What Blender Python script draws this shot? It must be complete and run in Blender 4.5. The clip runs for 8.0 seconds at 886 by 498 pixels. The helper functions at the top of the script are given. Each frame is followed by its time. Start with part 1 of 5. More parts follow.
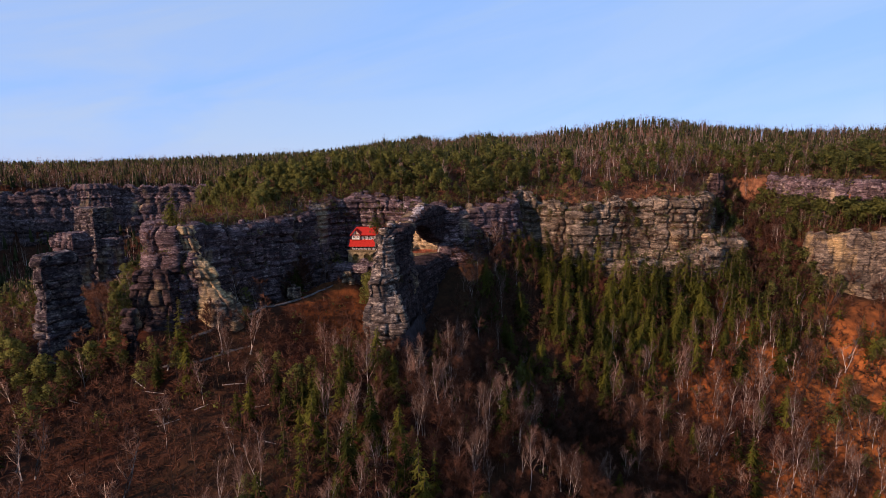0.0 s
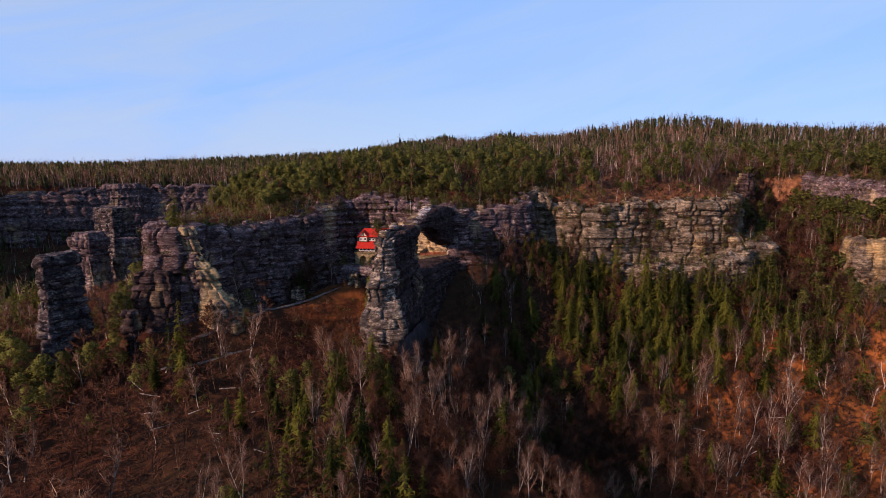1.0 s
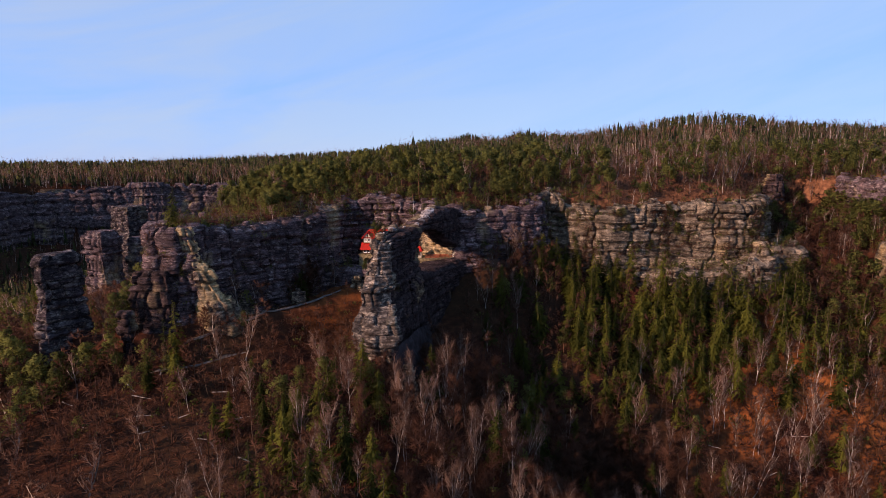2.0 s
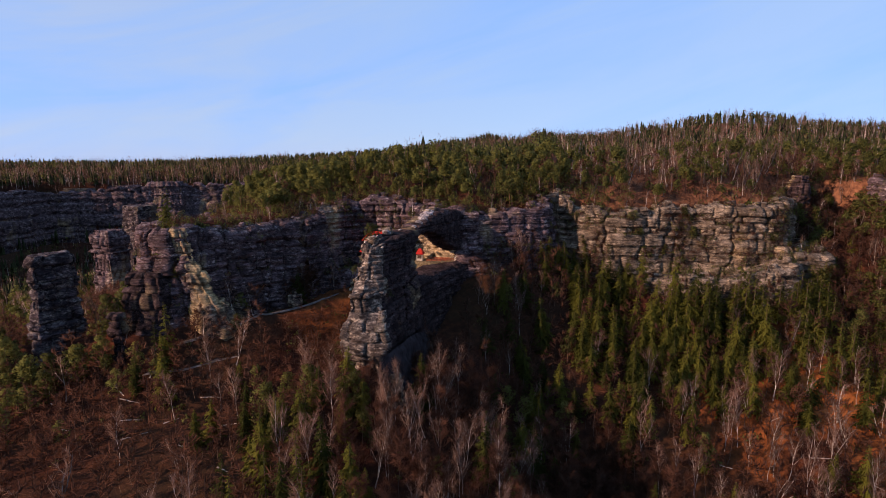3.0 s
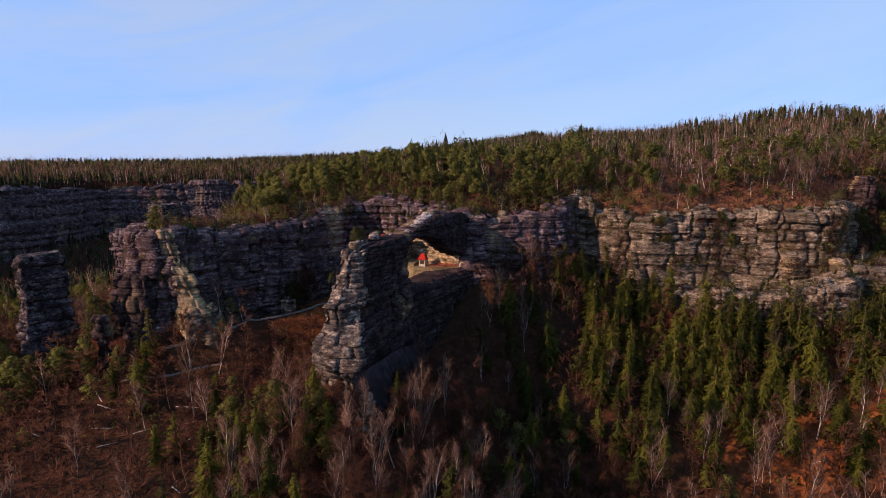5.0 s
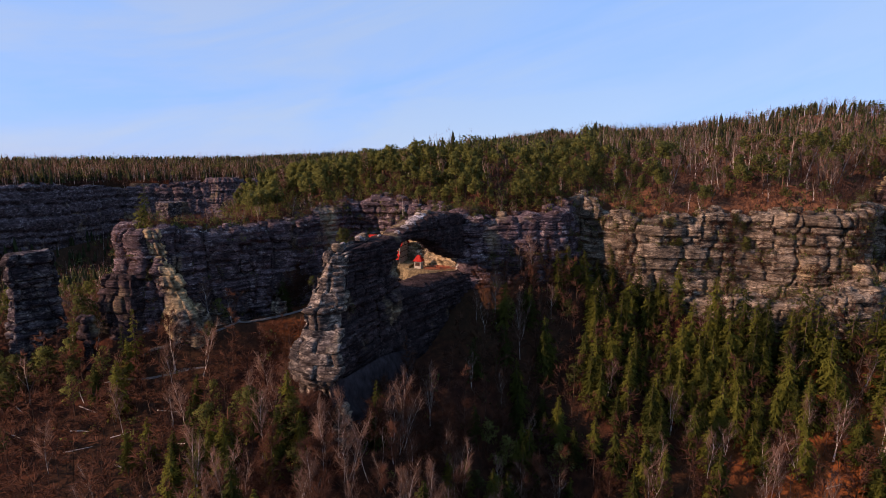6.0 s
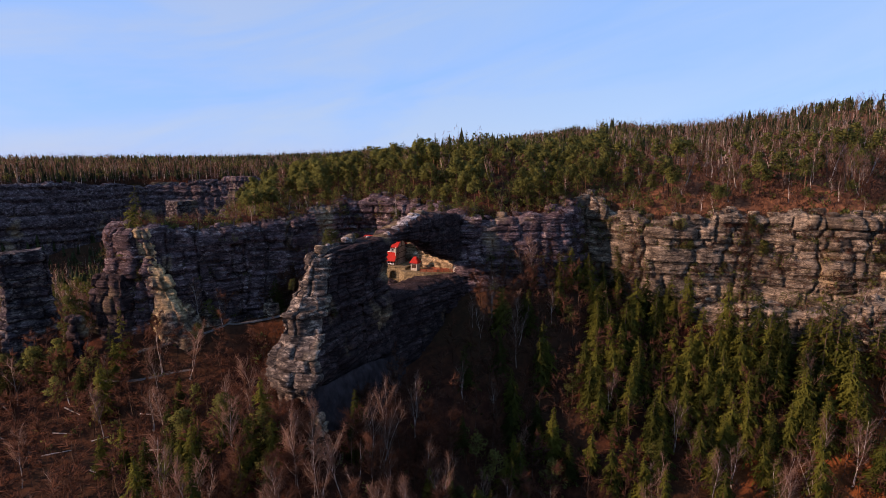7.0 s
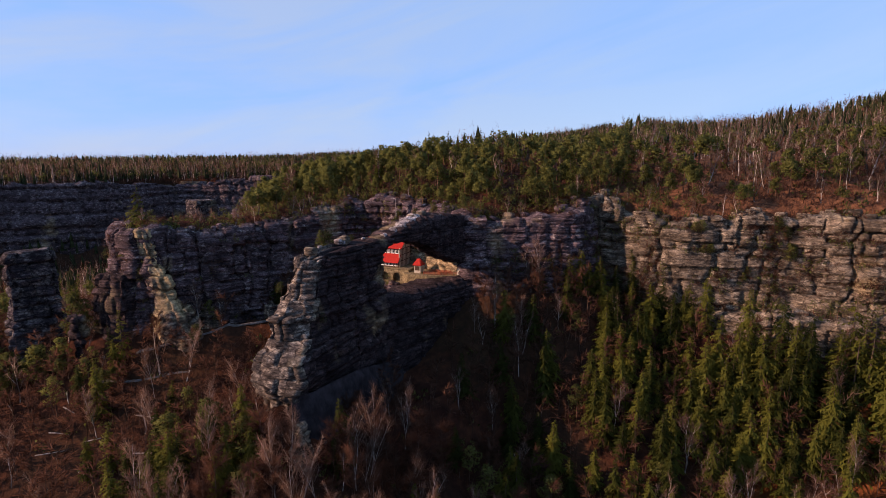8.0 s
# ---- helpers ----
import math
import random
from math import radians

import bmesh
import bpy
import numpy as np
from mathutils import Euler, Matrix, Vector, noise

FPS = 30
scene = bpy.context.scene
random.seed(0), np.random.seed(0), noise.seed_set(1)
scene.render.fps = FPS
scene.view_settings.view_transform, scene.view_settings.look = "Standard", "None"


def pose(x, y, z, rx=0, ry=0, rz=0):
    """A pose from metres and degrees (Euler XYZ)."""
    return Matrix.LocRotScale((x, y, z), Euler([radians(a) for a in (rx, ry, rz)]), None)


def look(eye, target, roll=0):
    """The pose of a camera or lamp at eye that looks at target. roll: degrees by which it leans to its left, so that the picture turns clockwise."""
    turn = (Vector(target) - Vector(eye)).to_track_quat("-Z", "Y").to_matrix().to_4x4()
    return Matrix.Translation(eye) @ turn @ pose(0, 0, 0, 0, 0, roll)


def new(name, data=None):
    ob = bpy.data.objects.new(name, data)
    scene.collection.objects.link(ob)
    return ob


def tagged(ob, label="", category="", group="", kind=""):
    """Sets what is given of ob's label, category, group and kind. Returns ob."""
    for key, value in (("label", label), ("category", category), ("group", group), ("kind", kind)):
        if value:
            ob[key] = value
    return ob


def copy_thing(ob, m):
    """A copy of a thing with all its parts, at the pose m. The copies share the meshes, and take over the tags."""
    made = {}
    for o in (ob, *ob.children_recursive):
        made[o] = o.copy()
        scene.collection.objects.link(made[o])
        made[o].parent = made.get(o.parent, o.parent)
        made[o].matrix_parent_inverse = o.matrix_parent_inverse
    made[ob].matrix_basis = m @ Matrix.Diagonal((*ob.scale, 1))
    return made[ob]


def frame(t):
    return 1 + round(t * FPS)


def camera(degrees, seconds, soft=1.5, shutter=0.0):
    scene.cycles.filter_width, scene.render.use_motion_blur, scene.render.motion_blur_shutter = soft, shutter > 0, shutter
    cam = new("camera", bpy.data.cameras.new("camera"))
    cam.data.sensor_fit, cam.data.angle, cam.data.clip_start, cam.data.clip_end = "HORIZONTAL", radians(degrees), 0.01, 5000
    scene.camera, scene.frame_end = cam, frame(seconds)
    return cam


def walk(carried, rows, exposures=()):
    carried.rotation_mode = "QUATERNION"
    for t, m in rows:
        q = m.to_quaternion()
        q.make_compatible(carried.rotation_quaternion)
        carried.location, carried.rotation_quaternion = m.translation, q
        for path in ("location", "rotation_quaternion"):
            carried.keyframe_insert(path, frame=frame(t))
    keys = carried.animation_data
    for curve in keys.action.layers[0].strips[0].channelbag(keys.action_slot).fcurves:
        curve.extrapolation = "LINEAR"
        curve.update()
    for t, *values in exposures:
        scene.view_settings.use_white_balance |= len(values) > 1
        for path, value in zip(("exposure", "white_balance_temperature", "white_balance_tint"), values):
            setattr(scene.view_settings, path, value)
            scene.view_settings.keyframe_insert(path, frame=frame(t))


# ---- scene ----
cam = camera(80.7, 8.0, 0.35)
ROUTE = [
    (0, (-0.361, 0.186, 101.116), (-0.356, 2.158, 100.783), 0.2),
    (0.5, (4.473, 3.845, 101.153), (4.426, 5.817, 100.82), 0.1),
    (1, (9.277, 7.591, 101.221), (9.167, 9.56, 100.887), 0.1),
    (1.5, (13.978, 11.5, 101.323), (13.813, 13.465, 100.987), 0.1),
    (3, (27.552, 24.137, 101.898), (27.244, 26.083, 101.558), 0.2),
    (3.5, (31.908, 28.672, 102.021), (31.557, 30.611, 101.68), 0.2),
    (4, (36.129, 33.506, 102.115), (35.732, 35.436, 101.772), 0.3),
    (4.5, (40.277, 38.46, 102.178), (39.824, 40.377, 101.833), 0.3),
    (4.7, (41.927, 40.491, 102.185), (41.451, 42.403, 101.839), 0.2),
    (6, (52.57, 53.944, 102.229), (51.978, 55.821, 101.875), 0.2),
    (6.5, (56.495, 59.206, 102.184), (55.859, 61.069, 101.827), 0.1),
    (7, (60.285, 64.457, 102.119), (59.602, 66.302, 101.759), 0.1),
    (7.5, (63.976, 69.676, 102.06), (63.241, 71.5, 101.699), -0.0),
    (8, (67.605, 74.837, 102.041), (66.805, 76.634, 101.676), -0.2),
]
walk(cam, [(t, look(eye, target, roll)) for t, eye, target, roll in ROUTE], [(0, 0.95, 7200, 37), (8, 0.95, 7200, 37)])

# ---- light ----
SUN = Vector((-0.765, -0.605, 0.42)).normalized()
sun = new("sun", bpy.data.lights.new("sun", "SUN"))
sun.data.energy, sun.data.angle, sun.data.color = 3.7, radians(0.6), (1.0, 0.79, 0.59)
sun.matrix_world = look(SUN * 900, (0, 0, 0))

world = bpy.data.worlds.new("sky")
scene.world = world
world.use_nodes = True
wt = world.node_tree
sky = wt.nodes.new("ShaderNodeTexSky")
sky.sky_type, sky.sun_disc = "NISHITA", False
sky.sun_elevation = math.asin(SUN.z)
sky.sun_rotation = math.atan2(SUN.x, SUN.y)
sky.altitude, sky.air_density, sky.dust_density, sky.ozone_density = 400, 1.0, 0.15, 5.0
coord = wt.nodes.new("ShaderNodeTexCoord")
squash = wt.nodes.new("ShaderNodeMapping")
squash.inputs["Scale"].default_value = (1.3, 1.6, 8.0)
tilt = wt.nodes.new("ShaderNodeMapping")
tilt.inputs["Rotation"].default_value = (0.0, 0.26, 0.0)
wisps = wt.nodes.new("ShaderNodeTexNoise")
wisps.inputs["Scale"].default_value, wisps.inputs["Detail"].default_value = 1.1, 9.0
wisps.inputs["Roughness"].default_value, wisps.inputs["Distortion"].default_value = 0.55, 0.6
ramp = wt.nodes.new("ShaderNodeValToRGB")
ramp.color_ramp.elements[0].position, ramp.color_ramp.elements[0].color = 0.38, (0.0, 0.0, 0.0, 1)
ramp.color_ramp.elements[1].position, ramp.color_ramp.elements[1].color = 0.60, (1.0, 1.0, 1.0, 1)
veil = wt.nodes.new("ShaderNodeMix")
veil.data_type, veil.blend_type = "RGBA", "MIX"
wt.links.new(coord.outputs["Generated"], tilt.inputs["Vector"])
wt.links.new(tilt.outputs["Vector"], squash.inputs["Vector"])
wt.links.new(squash.outputs["Vector"], wisps.inputs["Vector"])
wt.links.new(wisps.outputs["Fac"], ramp.inputs["Fac"])
westward = wt.nodes.new("ShaderNodeMapRange")
westward.inputs["From Min"].default_value, westward.inputs["From Max"].default_value = -0.05, -0.75
tint = wt.nodes.new("ShaderNodeMix")
tint.data_type = "RGBA"
tint.inputs["A"].default_value, tint.inputs["B"].default_value = (3.3, 6.7, 10.4, 1), (3.9, 6.7, 9.7, 1)
updown = wt.nodes.new("ShaderNodeSeparateXYZ")
wt.links.new(updown.outputs["X"], westward.inputs["Value"])
wt.links.new(westward.outputs["Result"], tint.inputs["Factor"])
streak = wt.nodes.new("ShaderNodeMix")
streak.data_type = "RGBA"
streak.inputs["A"].default_value = (2.5, 6.2, 11.6, 1)
wt.links.new(ramp.outputs["Color"], streak.inputs["Factor"])
wt.links.new(tint.outputs["Result"], streak.inputs["B"])
wt.links.new(streak.outputs["Result"], veil.inputs["B"])
haze = wt.nodes.new("ShaderNodeMapRange")
haze.inputs["From Min"].default_value, haze.inputs["From Max"].default_value = 0.22, 1.0
haze.inputs["To Min"].default_value, haze.inputs["To Max"].default_value = 1.0, 0.95
thin_out = wt.nodes.new("ShaderNodeMath")
thin_out.operation = "MULTIPLY"
wt.links.new(coord.outputs["Generated"], updown.inputs["Vector"])
wt.links.new(updown.outputs["Z"], haze.inputs["Value"])
thin_out.inputs[0].default_value = 0.74
wt.links.new(haze.outputs["Result"], thin_out.inputs[1])
wt.links.new(thin_out.outputs["Value"], veil.inputs["Factor"])
wt.links.new(sky.outputs["Color"], veil.inputs["A"])
back = wt.nodes["Background"]
back.inputs["Strength"].default_value = 0.055
wt.links.new(veil.outputs["Result"], back.inputs["Color"])


# ---- materials ----
class Nodes:
    """A small helper to wire one material."""

    def __init__(self, name, rough=0.85):
        self.mat = bpy.data.materials.new(name)
        self.mat.use_nodes = True
        self.tree = self.mat.node_tree
        self.bsdf = self.tree.nodes["Principled BSDF"]
        self.bsdf.inputs["Roughness"].default_value = rough
        self.bsdf.inputs["Specular IOR Level"].default_value = 0.06

    def add(self, kind, **values):
        node = self.tree.nodes.new("ShaderNode" + kind)
        for key, value in values.items():
            node.inputs[key.replace("_", " ")].default_value = value
        return node

    def link(self, a, b):
        self.tree.links.new(a, b)

    def where(self, scale=(1, 1, 1)):
        geo = self.add("NewGeometry")
        m = self.add("Mapping")
        m.inputs["Scale"].default_value = scale
        self.link(geo.outputs["Position"], m.inputs["Vector"])
        return m.outputs["Vector"]

    def noise(self, scale, detail=5.0, stretch=(1, 1, 1), rough=0.6):
        n = self.add("TexNoise", Scale=scale, Detail=detail, Roughness=rough)
        self.link(self.where(stretch), n.inputs["Vector"])
        return n.outputs["Fac"]

    def ramp(self, fac, stops):
        r = self.add("ValToRGB")
        el = r.color_ramp.elements
        while len(el) < len(stops):
            el.new(0.5)
        for e, (p, c) in zip(el, stops):
            e.position, e.color = p, (*c, 1)
        self.link(fac, r.inputs["Fac"])
        return r.outputs["Color"]

    def mix(self, fac, a, b, blend="MIX"):
        m = self.add("Mix")
        m.data_type, m.blend_type = "RGBA", blend
        for sock, v in (("Factor", fac), ("A", a), ("B", b)):
            if isinstance(v, (int, float)):
                m.inputs[sock].default_value = v
            elif isinstance(v, tuple):
                m.inputs[sock].default_value = (*v, 1)
            else:
                self.link(v, m.inputs[sock])
        return m.outputs["Result"]

    def bump(self, fac, strength, distance):
        b = self.add("Bump", Strength=strength, Distance=distance)
        self.link(fac, b.inputs["Height"])
        self.link(b.outputs["Normal"], self.bsdf.inputs["Normal"])

    def colour(self, out):
        self.link(out, self.bsdf.inputs["Base Color"])
        return self.mat


def rock_material(name, dark, mid, pale, ochre, scar=(0.60, 0.72), bare=0.485):
    """Weathered sandstone: a grey-brown crust, pale bare faces, thin bedding lines, dark cracks and fresh ochre scars."""
    n = Nodes(name, 0.92)
    bright = tuple(1.8 * c for c in mid)
    base = n.ramp(n.noise(0.22, 7, (1, 1, 1.5), 0.66), [(0.36, dark), (0.50, mid), (0.64, bright)])
    c = n.mix(n.ramp(n.noise(0.42, 8, (1, 1, 1.5), 0.7), [(bare, (0, 0, 0)), (bare + 0.13, (0.9, 0.9, 0.9))]), base, pale)
    fine = n.noise(1.0, 8, (0.24, 0.24, 1.8), 0.74)
    lines = n.ramp(fine, [(0.39, (0.34, 0.325, 0.325)), (0.48, (0.92, 0.92, 0.92)), (0.60, (1.7, 1.66, 1.6))])
    c = n.mix(0.8, c, lines, "MULTIPLY")
    speck = n.ramp(n.noise(1.7, 6, (1, 1, 1.3), 0.7), [(0.37, (0.38, 0.36, 0.36)), (0.50, (1, 1, 1)), (0.63, (1.5, 1.46, 1.42))])
    c = n.mix(0.75, c, speck, "MULTIPLY")
    wander = n.add("Mix")
    wander.data_type = "VECTOR"
    wander.inputs["Factor"].default_value = 0.22
    warp = n.add("TexNoise", Scale=0.7, Detail=5.0)
    place = n.where((0.20, 0.20, 0.40))
    n.link(place, warp.inputs["Vector"])
    n.link(place, wander.inputs["A"])
    n.link(warp.outputs["Color"], wander.inputs["B"])
    cells = n.add("TexVoronoi", Scale=1.25)
    cells.feature = "DISTANCE_TO_EDGE"
    n.link(wander.outputs["Result"], cells.inputs["Vector"])
    cracks = n.ramp(cells.outputs["Distance"], [(0.008, (0.25, 0.24, 0.24)), (0.035, (1, 1, 1))])
    c = n.mix(0.8, c, cracks, "MULTIPLY")
    fresh = n.ramp(n.noise(0.055, 4, (1, 1, 0.55)), [(scar[0], (0, 0, 0)), (scar[1], (0.8, 0.8, 0.8))])
    c = n.mix(fresh, c, n.mix(0.6, n.mix(0.7, ochre, lines, "MULTIPLY"), speck, "MULTIPLY"))
    lichen = n.ramp(n.noise(0.10, 6, (1, 1, 0.8)), [(0.50, (0, 0, 0)), (0.64, (0.6, 0.6, 0.6))])
    c = n.mix(lichen, c, dark)
    n.bump(n.mix(0.45, fine, n.noise(1.4, 7, (1, 1, 1.4), 0.65)), 1.0, 0.8)
    return n.colour(c)


def plain(name, low, high, scale=3.0, rough=0.8, bump=0.0, stretch=(1, 1, 1)):
    n = Nodes(name, rough)
    f = n.noise(scale, 6, stretch)
    if bump:
        n.bump(f, 0.6, bump)
    return n.colour(n.ramp(f, [(0.35, low), (0.66, high)]))


def leafage(name, low, high, joined=False, rough=0.75):
    """Needles and twigs; every tree, or every tuft of the joined ones, has its own tone."""
    n = Nodes(name, rough)
    if joined:
        rnd = n.add("NewGeometry").outputs["Random Per Island"]
    else:
        rnd = n.add("ObjectInfo").outputs["Random"]
    tone = n.mix(0.80 if joined else 0.45, rnd, n.noise(0.16, 4, (1, 1, 0.5), 0.7))
    c = n.ramp(tone, [(0.38, low), (0.58, high)])
    c = n.mix(0.25, c, n.ramp(n.noise(1.2, 3), [(0.3, low), (0.7, high)]))
    through_light = n.add("BsdfTranslucent")
    n.link(c, through_light.inputs["Color"])
    both = n.add("MixShader")
    both.inputs[0].default_value = 0.45
    n.link(n.bsdf.outputs["BSDF"], both.inputs[1])
    n.link(through_light.outputs["BSDF"], both.inputs[2])
    n.link(both.outputs["Shader"], n.tree.nodes["Material Output"].inputs["Surface"])
    return n.colour(c)


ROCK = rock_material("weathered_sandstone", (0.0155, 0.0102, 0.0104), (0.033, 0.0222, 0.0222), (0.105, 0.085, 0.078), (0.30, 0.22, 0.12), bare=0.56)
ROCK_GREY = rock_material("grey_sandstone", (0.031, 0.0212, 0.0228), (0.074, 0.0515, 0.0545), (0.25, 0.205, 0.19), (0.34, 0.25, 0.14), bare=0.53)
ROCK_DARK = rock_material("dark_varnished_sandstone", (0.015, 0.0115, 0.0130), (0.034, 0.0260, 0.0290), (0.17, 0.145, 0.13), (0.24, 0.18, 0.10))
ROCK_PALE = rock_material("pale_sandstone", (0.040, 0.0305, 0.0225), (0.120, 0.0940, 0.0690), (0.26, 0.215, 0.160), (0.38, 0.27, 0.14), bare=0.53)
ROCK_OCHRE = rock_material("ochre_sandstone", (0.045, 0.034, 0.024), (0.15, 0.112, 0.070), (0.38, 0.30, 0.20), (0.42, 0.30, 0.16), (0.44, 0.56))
SCAR = rock_material("scarred_sandstone", (0.024, 0.0175, 0.016), (0.062, 0.046, 0.038), (0.26, 0.205, 0.150), (0.36, 0.265, 0.14), (0.44, 0.54))
BLEACHED = rock_material("bleached_sandstone", (0.06, 0.052, 0.052), (0.18, 0.158, 0.152), (0.36, 0.325, 0.31), (0.42, 0.36, 0.30))
# paler copy of the sandstone, with the prow's sunlight put into its colour
PROW = rock_material("sunlit_tone_sandstone", (0.026, 0.021, 0.019), (0.072, 0.058, 0.049), (0.30, 0.25, 0.20), (0.40, 0.31, 0.20), (0.56, 0.68), 0.50)
ROCK_WALL = rock_material("banded_ochre_sandstone", (0.036, 0.027, 0.021), (0.078, 0.060, 0.046), (0.16, 0.128, 0.095), (0.30, 0.205, 0.095), (0.51, 0.61))
SPRUCE_TONES = (0.023, 0.0310, 0.0070), (0.113, 0.116, 0.0195)
PINE_TONES = (0.042, 0.0480, 0.0150), (0.142, 0.148, 0.0400)
TWIG_TONES = (0.112, 0.0670, 0.0490), (0.222, 0.1340, 0.0990)
BROWN_TONES = (0.054, 0.0250, 0.0168), (0.122, 0.0580, 0.0375)
SPRUCE, SPRUCE_J = leafage("spruce_needles", *SPRUCE_TONES), leafage("spruce_needles_wood", *SPRUCE_TONES, True)
# darker, bluer copy of the spruce needles: distant haze and shade put into colour
FOREST = leafage("haze_toned_forest_needles", (0.014, 0.0185, 0.0085), (0.052, 0.0580, 0.0220), True)
PINE, PINE_J = leafage("pine_needles", *PINE_TONES), leafage("pine_needles_wood", *PINE_TONES, True)
TWIG, TWIG_J = leafage("birch_twigs", *TWIG_TONES), leafage("birch_twigs_wood", *TWIG_TONES, True)
BROWN_TWIG, BROWN_TWIG_J = leafage("beech_twigs", *BROWN_TONES), leafage("beech_twigs_wood", *BROWN_TONES, True)
BIRCH_BARK = plain("birch_bark", (0.14, 0.115, 0.10), (0.50, 0.43, 0.37), 0.5, 0.75, 0.02, (1, 1, 1.5))
BARK = plain("dark_bark", (0.055, 0.038, 0.029), (0.125, 0.087, 0.064), 4.0, 0.9, 0.03)
PINE_BARK = plain("pine_bark", (0.06, 0.034, 0.022), (0.15, 0.080, 0.050), 3.0, 0.9, 0.03)
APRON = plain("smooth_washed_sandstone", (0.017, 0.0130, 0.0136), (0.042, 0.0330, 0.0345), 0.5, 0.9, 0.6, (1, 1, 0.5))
PATH = plain("trodden_sand", (0.06, 0.050, 0.043), (0.15, 0.127, 0.112), 0.8, 0.95, 0.05)


def ground_material():
    n = Nodes("leaf_litter", 0.95)
    f = n.noise(0.35, 8)
    g = n.noise(0.02, 4)
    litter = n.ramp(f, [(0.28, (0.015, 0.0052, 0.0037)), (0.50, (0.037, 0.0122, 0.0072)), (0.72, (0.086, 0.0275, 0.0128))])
    moss = n.ramp(n.noise(0.9, 6), [(0.3, (0.020, 0.0145, 0.0085)), (0.7, (0.056, 0.0350, 0.0165))])
    c = n.mix(n.ramp(g, [(0.42, (0, 0, 0)), (0.62, (0.5366, 0.5366, 0.5366))]), litter, moss)
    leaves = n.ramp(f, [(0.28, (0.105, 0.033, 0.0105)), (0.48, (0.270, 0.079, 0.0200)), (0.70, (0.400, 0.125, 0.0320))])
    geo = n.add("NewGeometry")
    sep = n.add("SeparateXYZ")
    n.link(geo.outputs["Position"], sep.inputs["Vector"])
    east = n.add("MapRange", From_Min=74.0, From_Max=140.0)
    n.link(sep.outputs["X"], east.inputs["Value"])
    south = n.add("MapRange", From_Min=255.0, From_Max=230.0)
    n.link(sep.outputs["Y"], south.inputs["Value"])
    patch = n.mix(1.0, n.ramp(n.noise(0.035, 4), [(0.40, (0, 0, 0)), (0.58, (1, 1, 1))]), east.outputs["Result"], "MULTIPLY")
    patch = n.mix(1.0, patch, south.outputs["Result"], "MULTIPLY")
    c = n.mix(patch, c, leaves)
    heath = n.ramp(n.noise(0.5, 7), [(0.30, (0.055, 0.0240, 0.0140)), (0.50, (0.142, 0.0600, 0.0300)), (0.70, (0.220, 0.0980, 0.0490))])
    high = n.add("MapRange", From_Min=74.0, From_Max=79.0)
    n.link(sep.outputs["Z"], high.inputs["Value"])
    sunny = n.add("MapRange", From_Min=25.0, From_Max=70.0)
    n.link(sep.outputs["X"], sunny.inputs["Value"])
    c = n.mix(n.mix(1.0, high.outputs["Result"], sunny.outputs["Result"], "MULTIPLY"), c, heath)
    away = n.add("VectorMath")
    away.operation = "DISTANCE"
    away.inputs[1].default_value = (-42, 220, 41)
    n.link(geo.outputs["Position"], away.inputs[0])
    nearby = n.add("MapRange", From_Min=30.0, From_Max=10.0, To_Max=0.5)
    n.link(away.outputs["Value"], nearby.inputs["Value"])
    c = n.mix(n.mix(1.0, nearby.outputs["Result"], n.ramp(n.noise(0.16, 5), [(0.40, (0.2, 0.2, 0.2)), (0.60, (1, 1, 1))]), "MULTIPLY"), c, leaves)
    n.bump(n.noise(1.6, 6), 0.8, 0.35)
    return n.colour(c)


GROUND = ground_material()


# ---- shapes of the land ----
def hash3(i, j, k):
    h = (i.astype(np.int64) * 374761393 + j.astype(np.int64) * 668265263 + k.astype(np.int64) * 2147483629) & 0xFFFFFFFF
    h = ((h ^ (h >> 13)) * 1274126177) & 0xFFFFFFFF
    return ((h ^ (h >> 16)) & 0xFFFFFF) / float(0xFFFFFF)


def vnoise(x, y, z):
    """Smooth noise from 0 to 1, on arrays."""
    x, y, z = np.broadcast_arrays(np.asarray(x, float), np.asarray(y, float), np.asarray(z, float))
    i, j, k = np.floor(x), np.floor(y), np.floor(z)
    u, v, w = x - i, y - j, z - k
    u, v, w = u * u * (3 - 2 * u), v * v * (3 - 2 * v), w * w * (3 - 2 * w)
    out = 0
    for a in (0, 1):
        for b in (0, 1):
            for c in (0, 1):
                out = out + hash3(i + a, j + b, k + c) * (u if a else 1 - u) * (v if b else 1 - v) * (w if c else 1 - w)
    return out


def fbm(x, y, z, octaves=4):
    total, amp, norm = 0, 1.0, 0
    for o in range(octaves):
        total, norm = total + amp * (vnoise(x * 2**o + 17 * o, y * 2**o - 9 * o, z * 2**o + 5 * o) - 0.5), norm + amp
        amp *= 0.5
    return total / norm


def smooth(a, b, x):
    t = np.clip((x - a) / (b - a), 0, 1)
    return t * t * (3 - 2 * t)


